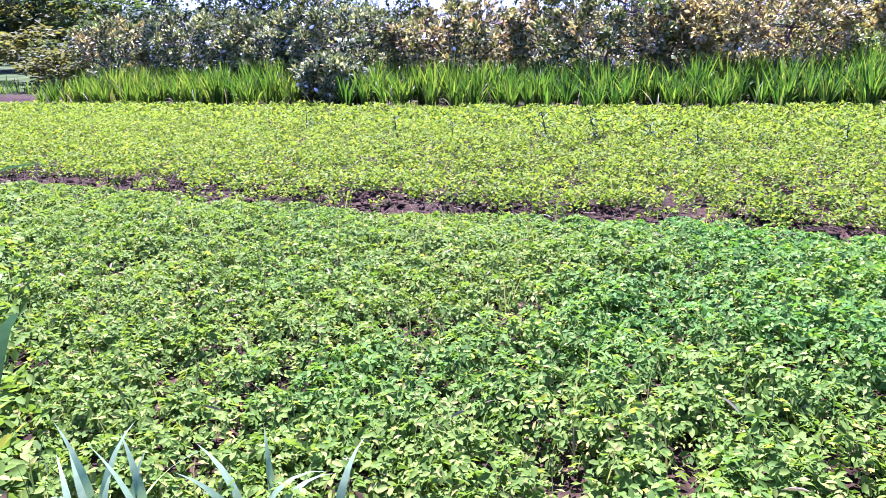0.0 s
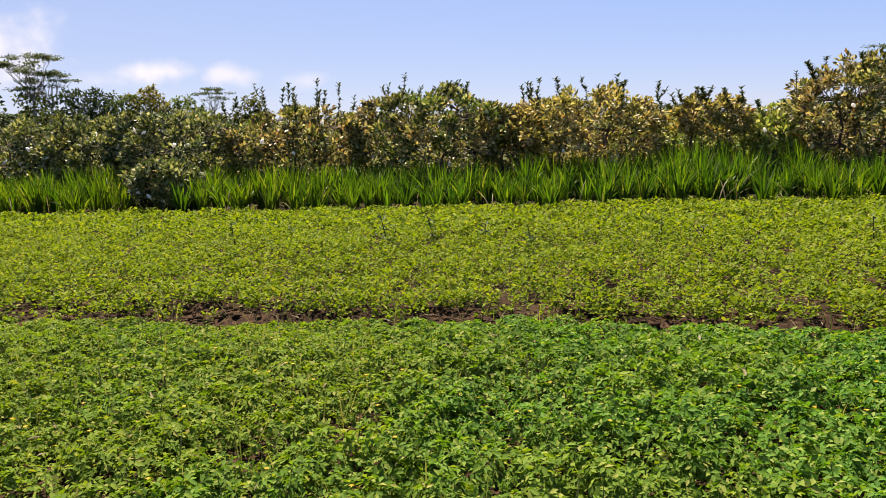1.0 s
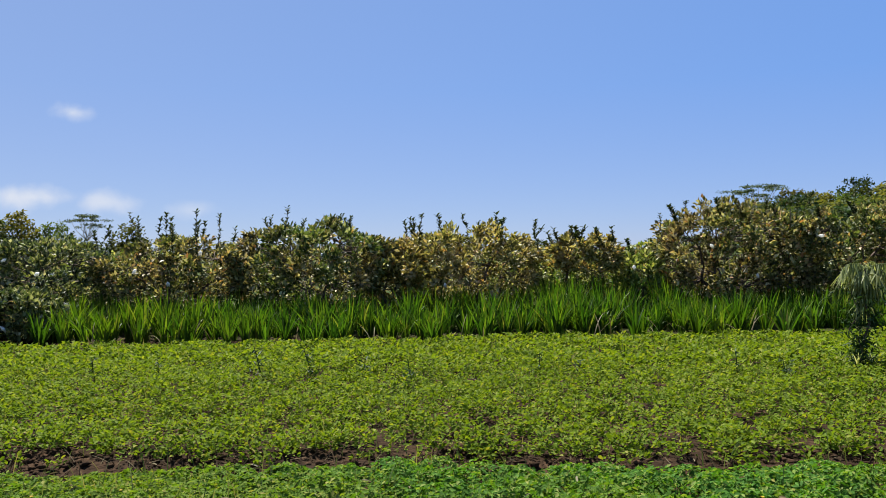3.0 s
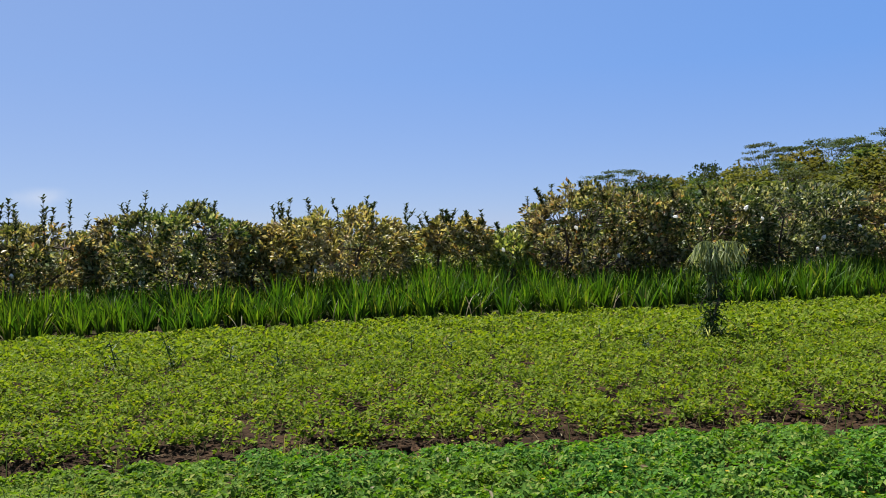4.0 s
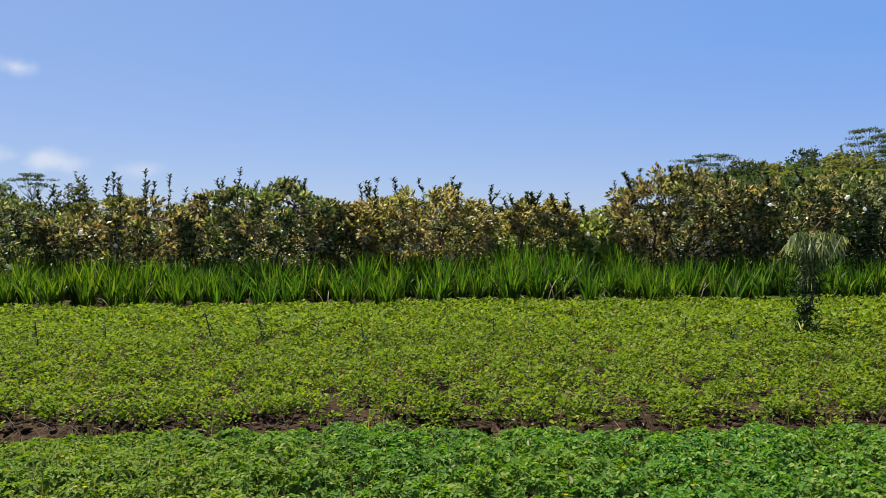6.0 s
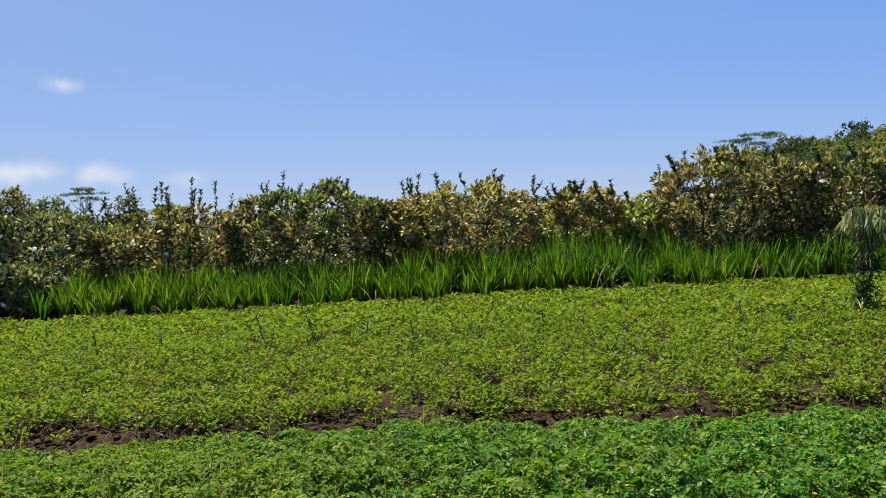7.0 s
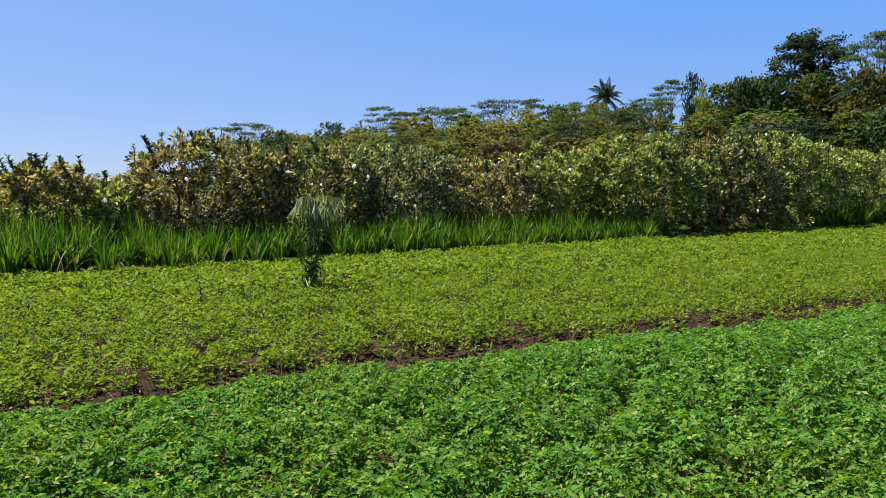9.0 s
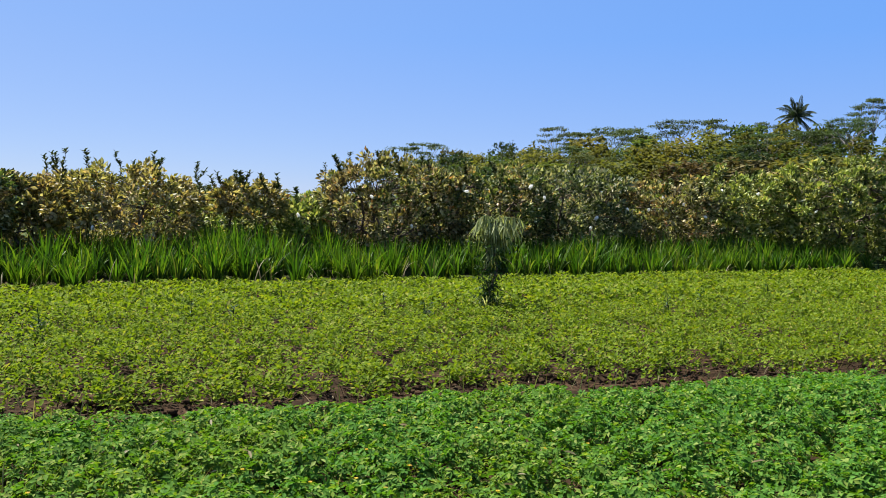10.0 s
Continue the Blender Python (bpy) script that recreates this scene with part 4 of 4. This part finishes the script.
def broad_tree(seed, tone, label):
    """A rounded woodland tree, 8 m high and 6 m wide, to be copied at other sizes."""
    r = np.random.default_rng(seed)
    tree = thing("broadleaf_tree", (0, 0, -60), label, "tree", "trees of the woods")
    lines = [(bowed(r, (0, 0, -0.5), (0.2, 0, 5.5), 0.03, 6), np.linspace(0.22, 0.08, 6))]
    c = unit(r.normal(size=(44, 3))) * (r.random((44, 1)) ** 0.25) * (1 + r.normal(0, 0.12, (44, 1)))
    c = c * [2.6, 2.6, 2.9] + [0, 0, 4.5]
    for q in c[::4]:
        lines.append((bowed(r, (0.1, 0, 1.6 + 0.4 * q[2]), q, 0.06, 5), np.linspace(0.08, 0.02, 5)))
    part("trunk", mesh_np("trunk", *tubes(lines, 6), BARK, True), tree)
    part("crown", crown_cloud(r, c, (0.44, 0.44, 0.34), 34, 0.45, WOODS[tone]), tree)
    return tree


def umbrella_tree(seed, label):
    """A flat-topped feathery tree on a forked pale trunk, 10 m high and 9 m wide."""
    r = np.random.default_rng(seed)
    tree = thing("umbrella_tree", (0, 0, -60), label, "tree", "flat-topped trees on the rise")
    lines, c = [(bowed(r, (0, 0, -0.5), (r.normal(0, 0.3), 0, 5.2), 0.03, 6), np.linspace(0.17, 0.10, 6))], []
    fork = lines[0][0][-1]
    for k in range(14):
        a, q = k * 2.4 + r.normal(0, 0.3), r.uniform(0.15, 1.0)
        end = np.array([math.cos(a) * 4.0 * q, math.sin(a) * 4.0 * q, (9.5, 8.9, 8.0)[k % 3] - 0.5 * q])
        lines.append((bowed(r, fork, end, 0.06, 6), np.linspace(0.08, 0.025, 6)))
        for j in range(4):
            c.append(end + [r.normal(0, 0.8), r.normal(0, 0.8), r.normal(0, 0.05)])
    part("trunk", mesh_np("trunk", *tubes(lines, 6), PALE_BARK, True), tree)
    part("crown", crown_cloud(r, np.array(c), (0.52, 0.52, 0.07), 44, 0.27, WOODS["umbrella"], flat=0.3), tree)
    return tree


def tall_tree(seed, label):
    """A tall tree with a crown of separate rounded heads and sky between them, 17 m high and 10 m wide."""
    r = np.random.default_rng(seed)
    tree = thing("tall_tree", (0, 0, -60), label, "tree", "trees of the woods")
    lines, c = [(bowed(r, (0, 0, -0.5), (0.3, 0, 9.5), 0.03, 7), np.linspace(0.34, 0.16, 7))], []
    for k in range(17):
        a, q = k * 2.4 + r.normal(0, 0.2), math.sqrt((k + 0.5) / 17)
        end = np.array([math.cos(a) * 4.0 * q, math.sin(a) * 4.0 * q, 16.2 - 2.6 * q * q - 1.6 * r.random() * (k % 2)])
        lines.append((bowed(r, (0.2, 0, min(9.4, end[2] - 3.0)), end, 0.06, 6), np.linspace(0.13, 0.03, 6)))
        for j in range(5):
            c.append(end + r.normal(0, 1, 3) * [0.6, 0.6, 0.45])
    for k in range(15):
        a, q = k * 2.4 + r.normal(0, 0.2), r.uniform(1.2, 3.3)
        end = np.array([math.cos(a) * q, math.sin(a) * q, 7.2 + 0.38 * k])
        lines.append((bowed(r, (0.15, 0, end[2] - 2.4), end, 0.06, 6), np.linspace(0.11, 0.03, 6)))
        for j in range(5):
            c.append(end + r.normal(0, 1, 3) * [0.6, 0.6, 0.45])
    part("trunk", mesh_np("trunk", *tubes(lines, 7), BARK, True), tree)
    part("crown", crown_cloud(r, np.array(c), (0.42, 0.42, 0.32), 60, 0.36, WOODS["dark"]), tree)
    return tree


def palm_tree(seed, label):
    """A coconut palm, 10 m high, with a tuft of drooping fronds."""
    r = np.random.default_rng(seed)
    tree = thing("coconut_palm", (0, 0, -60), label, "palm", "palms on the rise")
    part("trunk", mesh_np("trunk", *tubes([(bowed(r, (0, 0, -0.5), (0.3, 0, 6.7), 0.015, 8), np.linspace(0.15, 0.10, 8))], 7), BARK, True), tree)
    for k in range(24):
        a, up = k * 2.4, 1.45 - 2.0 * (k / 24) ** 0.9 + r.normal(0, 0.08)
        t = np.linspace(0, 1, 9)[:, None]
        d = np.array([math.cos(a), math.sin(a), 0])
        long = r.uniform(2.3, 3.1)
        rib = np.array([0.3, 0, 6.6]) + long * (d * t * math.cos(up) + np.array([0, 0, 1.0]) * (1.1 * math.sin(up) * t - 0.40 * t ** 2.4))
        m = 22
        f = np.linspace(0.12, 1, m)
        at = np.stack([np.interp(f, t[:, 0], rib[:, j]) for j in range(3)], 1)
        s = np.array([-math.sin(a), math.cos(a), 0])
        P = np.concatenate([at, at]); A = np.concatenate([s + d * 0.5 + [0, 0, -0.45] + 0 * at, -s + d * 0.5 + [0, 0, -0.45] + 0 * at])
        ln = np.tile(0.62 * np.sin(np.pi * (0.2 + 0.72 * f)) * r.uniform(0.7, 1.15, m), 2)
        v, q = leaves(P, A, np.tile([0, 0, 1.0], (2 * m, 1)), ln, 0.075, 0.1, 0.25)
        vr, fr = tubes([(rib, np.linspace(0.06, 0.015, 9))], 4)
        part("frond", mesh_np("frond", np.concatenate([vr, v]), np.concatenate([fr, q + len(vr)]), PALM), tree)
    return tree


def build_woods():
    r = np.random.default_rng(91)
    kinds = {
        "broad": [broad_tree(1, "broad", "rounded mid-green tree in the woods"), broad_tree(2, "broad", "rounded mid-green tree in the woods")],
        "olive": [broad_tree(3, "olive", "olive-green rounded tree in the woods"), broad_tree(4, "olive", "olive-green rounded tree in the woods")],
        "dark": [broad_tree(5, "dark", "dark green rounded tree in the woods")],
        "rust": [broad_tree(6, "rust", "rust-brown rounded tree in the woods")],
        "lime": [broad_tree(7, "lime", "bright lime-green young tree in the woods")],
        "umb": [umbrella_tree(8, "flat-topped feathery tree on a pale forked trunk"), umbrella_tree(9, "flat-topped feathery tree on a pale forked trunk"), umbrella_tree(10, "flat-topped feathery tree on a pale forked trunk")],
        "tall": [tall_tree(12, "tall dark green tree with an open crown of rounded heads")],
        "palm": [palm_tree(11, "coconut palm standing above the woods")],
    }
    own = {}
    size = {"tall": (17.0, 10.0), "umb": (9.8, 9.0), "palm": (10.0, 4.6)}

    def put(kind, x, y, top, width, tall=None):
        """A copy whose crown reaches top; tall: height over its foot, else from the ground."""
        h0, w0 = size.get(kind, (7.7, 6.0))
        top += 0.4 * (kind == "umb" and x > 20)
        z = float(ground_z(x, y)) if tall is None else top - tall
        z = min(z, top - 1.5)
        sz, sw = (top - z) / h0, width / w0
        src = kinds[kind][int(r.integers(len(kinds[kind])))]
        m = Matrix.LocRotScale((x, y, z), Euler((0, 0, r.uniform(0, 6.28))), (sw, sw, sz))
        if src in own:
            copy_thing(src, m)
        else:
            own[src] = m

    for row in (("umb", 37.1, 129.9, 11.3, 9.3), ("olive", 38.4, 119.1, 10.0, 6.3), ("dark", 48.0, 120.9, 12.2, 5.6), ("broad", 42.1, 117.8, 9.3, 6.0), ("olive", 48.7, 109.9, 10.3, 6.0),
                ("umb", 59.9, 126.7, 14.9, 6.8), ("umb", 61.6, 120.3, 13.5, 8.2), ("umb", 69.2, 121.9, 15.0, 10.3), ("olive", 65.6, 106.6, 12.6, 6.4), ("umb", 74.9, 112.6, 15.6, 9.0),
                ("umb", 82.5, 113.3, 16.1, 7.4), ("dark", 73.8, 94.9, 13.9, 4.2), ("umb", 86.3, 104.1, 15.1, 6.4), ("palm", 83.0, 93.8, 19.8, 5.4), ("rust", 78.3, 84.5, 12.7, 4.6),
                ("broad", 85.1, 84.9, 14.8, 4.5), ("umb", 82.7, 80.3, 15.8, 5.4), ("dark", 73.6, 68.1, 15.7, 2.6), ("lime", 70.6, 64.0, 13.4, 1.9), ("broad", 72.4, 61.9, 13.6, 5.2),
                ("dark", 74.3, 59.6, 13.5, 5.2), ("umb", 74.5, 43.0, 15.0, 5.8), ("palm", 64.8, 53.8, 12.3, 4.0), ("palm", 63.6, 40.3, 12.5, 4.4), ("olive", 66.6, 44.8, 11.0, 5.6),
                ("dark", 63.1, 52.8, 12.5, 4.2), ("broad", 65.9, 52.5, 12.8, 4.8), ("dark", 64.0, 48.5, 12.1, 4.6), ("broad", 65.5, 46.4, 12.4, 4.8), ("dark", 66.8, 44.5, 12.4, 4.6),
                ("broad", 76.8, 81.8, 13.2, 5.6), ("olive", 73.4, 84.9, 13.1, 5.6), ("broad", 71.7, 90.2, 13.4, 6.0), ("olive", 61.4, 38.2, 11.2, 4.6), ("umb", 68.4, 42.0, 14.8, 5.4),
                # to the other side, beyond the orchard
                ("umb", -53.1, 59.8, 9.0, 6.6), ("umb", -52.4, 60.8, 7.4, 5.6), ("broad", -53.9, 60.6, 6.2, 3.6), ("dark", -47.6, 57.9, 5.8, 3.8), ("dark", -46.0, 59.2, 5.9, 2.8), ("broad", -47.4, 64.4, 5.5, 3.6), ("olive", -45.6, 65.7, 5.9, 4.6),
                ("broad", -43.1, 67.4, 5.3, 3.6), ("umb", -43.2, 73.2, 6.0, 3.9), ("olive", -42.4, 79.3, 5.2, 4.6), ("olive", -55.4, 42.8, 7.2, 8.0), ("dark", -52.2, 38.7, 5.2, 6.0),
                ("broad", -53.2, 45.5, 6.4, 6.0), ("dark", -53.3, 52.7, 6.4, 5.4), ("dark", -36.3, 26.6, 5.2, 6.0), ("olive", -33.6, 27.0, 4.6, 5.0), ("broad", -30.6, 26.9, 3.6, 4.6), ("dark", -28.0, 26.5, 2.9, 4.0), ("olive", -20.9, 16.4, 1.25, 2.4), ("broad", -22.6, 18.2, 1.6, 2.8),
                ("olive", -25.5, 19.3, 1.9, 3.2), ("olive", -38.5, 23.0, 5.6, 6.0), ("broad", -28.5, 18.6, 2.4, 4.0), ("olive", -36.5, 30.0, 2.4, 3.6), ("broad", -33.0, 33.0, 2.6, 3.8), ("olive", -62.0, 44.0, 6.5, 8.0),
                ("olive", -44.0, 33.0, 3.0, 5.0), ("broad", -66.0, 32.0, 6.0, 8.0)):
        put(*row)
    # the tall tree at the end of the rise, and its lower neighbours
    put("tall", 70.0, 50.2, 16.4, 8.0)
    for x, y, top, w in ((67.2, 54.2, 12.6, 5.0), (71.4, 43.8, 12.8, 5.4), (69.4, 49.8, 12.2, 6.0)):
        put("dark", x, y, top, w)
    # the fill of the slope, thinning out to the side where the rise ends
    for k in range(84):
        yaw = radians(15.5 + 1.85 * (k % 28) + r.normal(0, 0.5)); d = (62, 84, 106)[k // 28] + r.normal(0, 4)
        x, y = d * math.sin(yaw), d * math.cos(yaw)
        line = np.interp(math.degrees(yaw), (15, 20, 26, 33, 40, 47, 54, 62), (0.058, 0.074, 0.088, 0.098, 0.102, 0.108, 0.122, 0.14))
        top = 1.6 + d * line * (0.66, 0.80, 0.91)[k // 28] * r.uniform(0.9, 1.06)
        # nearest row mostly dark kinds: the slope's shade band put in as tree colour
        mix = ("broad", "olive", "olive", "dark", "broad", "olive", "umb") if k > 27 or yaw < 0.6 else ("dark", "broad", "dark", "dark", "olive", "rust", "dark")
        put(mix[int(r.integers(7))], x, y, top, r.uniform(5.2, 8.0) * (0.7 + 0.3 * d / 110))
    # a low far tree line behind the orchard rows
    for k in range(26):
        yaw = radians(-62 + 3.1 * k + r.normal(0, 0.8)); d = r.uniform(95, 150)
        put(("broad", "olive", "dark")[k % 3], d * math.sin(yaw), d * math.cos(yaw), 1.6 + d * r.uniform(0.005, 0.018) + 1.2 * (yaw < -0.5), r.uniform(6, 10))
    for src, m in own.items():
        src.matrix_basis = m


build_woods()

# ---- loose plants in and round the crop ----


def build_sapling():
    r = np.random.default_rng(61)
    x, y = 4.10, 10.40
    s = thing("weeping_sapling", (x, y, float(ground_z(x, y))), "slender sapling with a drooping pale crown and dark lower leaves", "sapling")
    lines = [(bowed(r, (0, 0, -0.05), (0.10, 0.02, 1.30), 0.02, 7), np.linspace(0.020, 0.010, 7)), (bowed(r, (0.02, 0, 0.2), (-0.06, 0.05, 1.12), 0.04, 6), np.linspace(0.011, 0.005, 6)),
             (bowed(r, (0.05, 0, 0.75), (0.22, 0, 1.18), 0.04, 5), np.linspace(0.008, 0.004, 5))]
    part("stem", mesh_np("stem", *tubes(lines, 6), BARK, True), s)
    # drooping crown: arching ribs with long narrow leaves hanging from them
    ribs, P, T = [], [], []
    for k in range(26):
        a, far = k * 2.4 + r.normal(0, 0.3), r.uniform(0.12, 0.42) * (1 - 0.35 * (k > 17))
        d = np.array([math.cos(a), math.sin(a), 0])
        t = np.linspace(0, 1, 6)[:, None]
        rib = np.array([0.09, 0.02, 1.16 + 0.14 * r.random() - 0.045 * max(0, k - 17)]) + d * far * t + np.array([0, 0, 1.0]) * (0.26 * t - 0.24 * t ** 2.2) * r.uniform(0.7, 1.2)
        ribs.append((rib, np.linspace(0.005, 0.002, 6)))
        f = r.uniform(0.1, 1, 44)
        P.append(np.stack([np.interp(f, t[:, 0], rib[:, j]) for j in range(3)], 1)); T.append(a + r.normal(0, 0.9, 44))
    part("ribs", mesh_np("ribs", *tubes(ribs, 4), WEEP, True), s)["kind"] = "stuff"
    base, a = np.concatenate(P), np.concatenate(T)
    n = len(base)
    v, f = blades(base, a, r.uniform(0.10, 0.32, n), r.uniform(0.013, 0.024, n), r.uniform(2.35, 3.05, n), r.uniform(0.1, 0.4, n), 5)
    part("drooping_crown", mesh_np("drooping_crown", v, f, WEEP), s, "pale green narrow leaves hanging down")
    # thin leafage on the upper stems, a bushy dark foot
    n = 740
    z = np.concatenate([0.42 * r.random(380) ** 1.2 + 0.03, r.uniform(0.45, 1.10, 360)])
    w = np.where(z < 0.45, 0.062 + 0.02 * np.sin(z * 7), 0.09 + 0.07 * z)
    pos = np.stack([r.normal(0.02, 1, n) * w + 0.05 * z, r.normal(0, 1, n) * w, z], 1)
    v, f = leaves(pos, r.normal(0, 1, (n, 3)) + [0, 0, -0.5], r.normal(0, 0.6, (n, 3)) + [0, 0, 1], r.uniform(0.04, 0.085, n), r.uniform(0.016, 0.032, n))
    part("lower_leaves", mesh_np("lower_leaves", v, f, DARK_LEAF), s, "small dark green leaves round the stem")
    n = 46
    v, f = blades(np.stack([r.normal(0, 0.07, n), r.normal(0, 0.07, n), 0.03 + 0 * np.arange(n)], 1), r.uniform(0, 6.28, n), r.uniform(0.22, 0.42, n), 0.018, r.uniform(0.4, 1.0, n), r.uniform(0.7, 1.3, n), 4)
    part("foot_blades", mesh_np("foot_blades", v, f, WEEP), s)


build_sapling()


def weed_stalk(seed, x, y, high, lean, bushy):
    r = np.random.default_rng(seed)
    w = thing("weed_stalk", (x, y, float(ground_z(x, y))), "thin dark upright weed stalk standing in the crop" if not bushy else "dark weed stalk with a leafy foot in the crop", "weed", "weed stalks in the crop")
    tip = np.array([lean * high, r.normal(0, 0.03), high])
    lines = [(bowed(r, (0, 0, -0.03), tip, 0.012, 5), np.linspace(0.010, 0.005, 5))]
    if bushy:
        lines.append((bowed(r, (0, 0, 0), (0.06, 0.05, high * 0.55), 0.05, 4), np.linspace(0.010, 0.005, 4)))
    part("stalk", mesh_np("stalk", *tubes(lines, 5), DARK_LEAF, True), w)
    n = 60 if bushy else 16
    z = high * (r.random(n) ** (2.2 if bushy else 1.0))
    pos = np.stack([lean * z + r.normal(0, 0.045 if bushy else 0.012, n), r.normal(0, 0.04 if bushy else 0.012, n), z], 1)
    a = r.uniform(0, 6.28, n)
    v, f = leaves(pos, np.stack([np.cos(a), np.sin(a), 0.6 + 0 * a], 1), np.tile([0, 0, 1.0], (n, 1)) + r.normal(0, .3, (n, 3)), r.uniform(0.05, 0.10, n), r.uniform(0.014, 0.03, n))
    part("foliage", mesh_np("foliage", v, f, DARK_LEAF), w)


for k, (x, y, high, lean, bushy) in enumerate(((-3.24, 9.35, 0.46, -0.28, True), (-2.68, 9.5, 0.42, -0.26, True), (-2.08, 9.7, 0.28, 0.02, True), (-1.42, 9.2, 0.36, -0.1, True), (0.1, 9.7, 0.30, 0.0, False),
                                               (2.5, 9.9, 0.36, -0.08, False), (3.0, 9.7, 0.28, -0.1, True), (0.58, 9.7, 0.22, 0.05, False), (-4.6, 9.3, 0.25, 0.1, False), (6.6, 9.7, 0.30, -0.1, False),
                                               (-5.6, 9.6, 0.3, -0.1, False), (1.3, 11.3, 0.26, 0.05, False), (7.6, 10.4, 0.3, 0.05, False), (-7.4, 9.9, 0.3, 0.1, True), (9.2, 10.8, 0.32, -0.05, False))):
    weed_stalk(400 + k, x, y, high, lean, bushy)


def grass_tuft(seed, x, y, count, high, wide, label):
    """A tuft of broad strap-like blades, each a part."""
    r = np.random.default_rng(seed)
    t = thing("blade_tuft", (x, y, float(ground_z(x, y))), label, "grass", "strap-leaved tufts at the field's edge")
    for k in range(count):
        v, f = blades(np.array([[r.normal(0, 0.03), r.normal(0, 0.03), -0.02]]), np.array([r.uniform(0, 6.28)]), high * r.uniform(0.75, 1.3), wide * r.uniform(0.7, 1.2), r.uniform(0.1, 0.6), r.uniform(0.7, 2.3), 7, r.normal(0, 0.5))
        part("blade", mesh_np("blade", v, f, TUFT, True), t)


grass_tuft(501, -2.06, 1.26, 16, 0.37, 0.032, "tuft of arching grey-green strap leaves")
grass_tuft(502, -1.90, 1.30, 7, 0.34, 0.030, "tuft of arching grey-green strap leaves")
grass_tuft(503, -1.60, 1.44, 14, 0.36, 0.038, "tuft of stiff pale grey-green strap leaves")
grass_tuft(504, -1.30, 1.42, 6, 0.34, 0.036, "small tuft of pale grey-green strap leaves")


def strap_plant():
    """A tall leafy stem at the field's edge beside the path."""
    r = np.random.default_rng(71)
    x, y = -1.39, 0.53
    t = thing("strap_leaved_stem", (x, y, float(ground_z(x, y))), "dark green stem with long hanging strap leaves", "plant")
    part("stem", mesh_np("stem", *tubes([(bowed(r, (0, 0, -0.05), (0.02, 0.02, 1.25), 0.02, 6), np.linspace(0.014, 0.007, 6))], 7), MAIZE, True), t)
    for z, a, ln in ((0.35, 2.6, 0.45), (0.55, 3.4, 0.5), (0.75, 2.2, 0.5), (0.95, 4.0, 0.5), (1.20, 0.9, 0.28), (1.15, 3.0, 0.45), (1.2, 5.4, 0.3)):
        v, f = blades(np.array([[0.01, 0.01, z]]), np.array([a]), ln, 0.05, 0.5, 1.7, 7)
        part("leaf", mesh_np("leaf", v, f, MAIZE, True), t)


strap_plant()
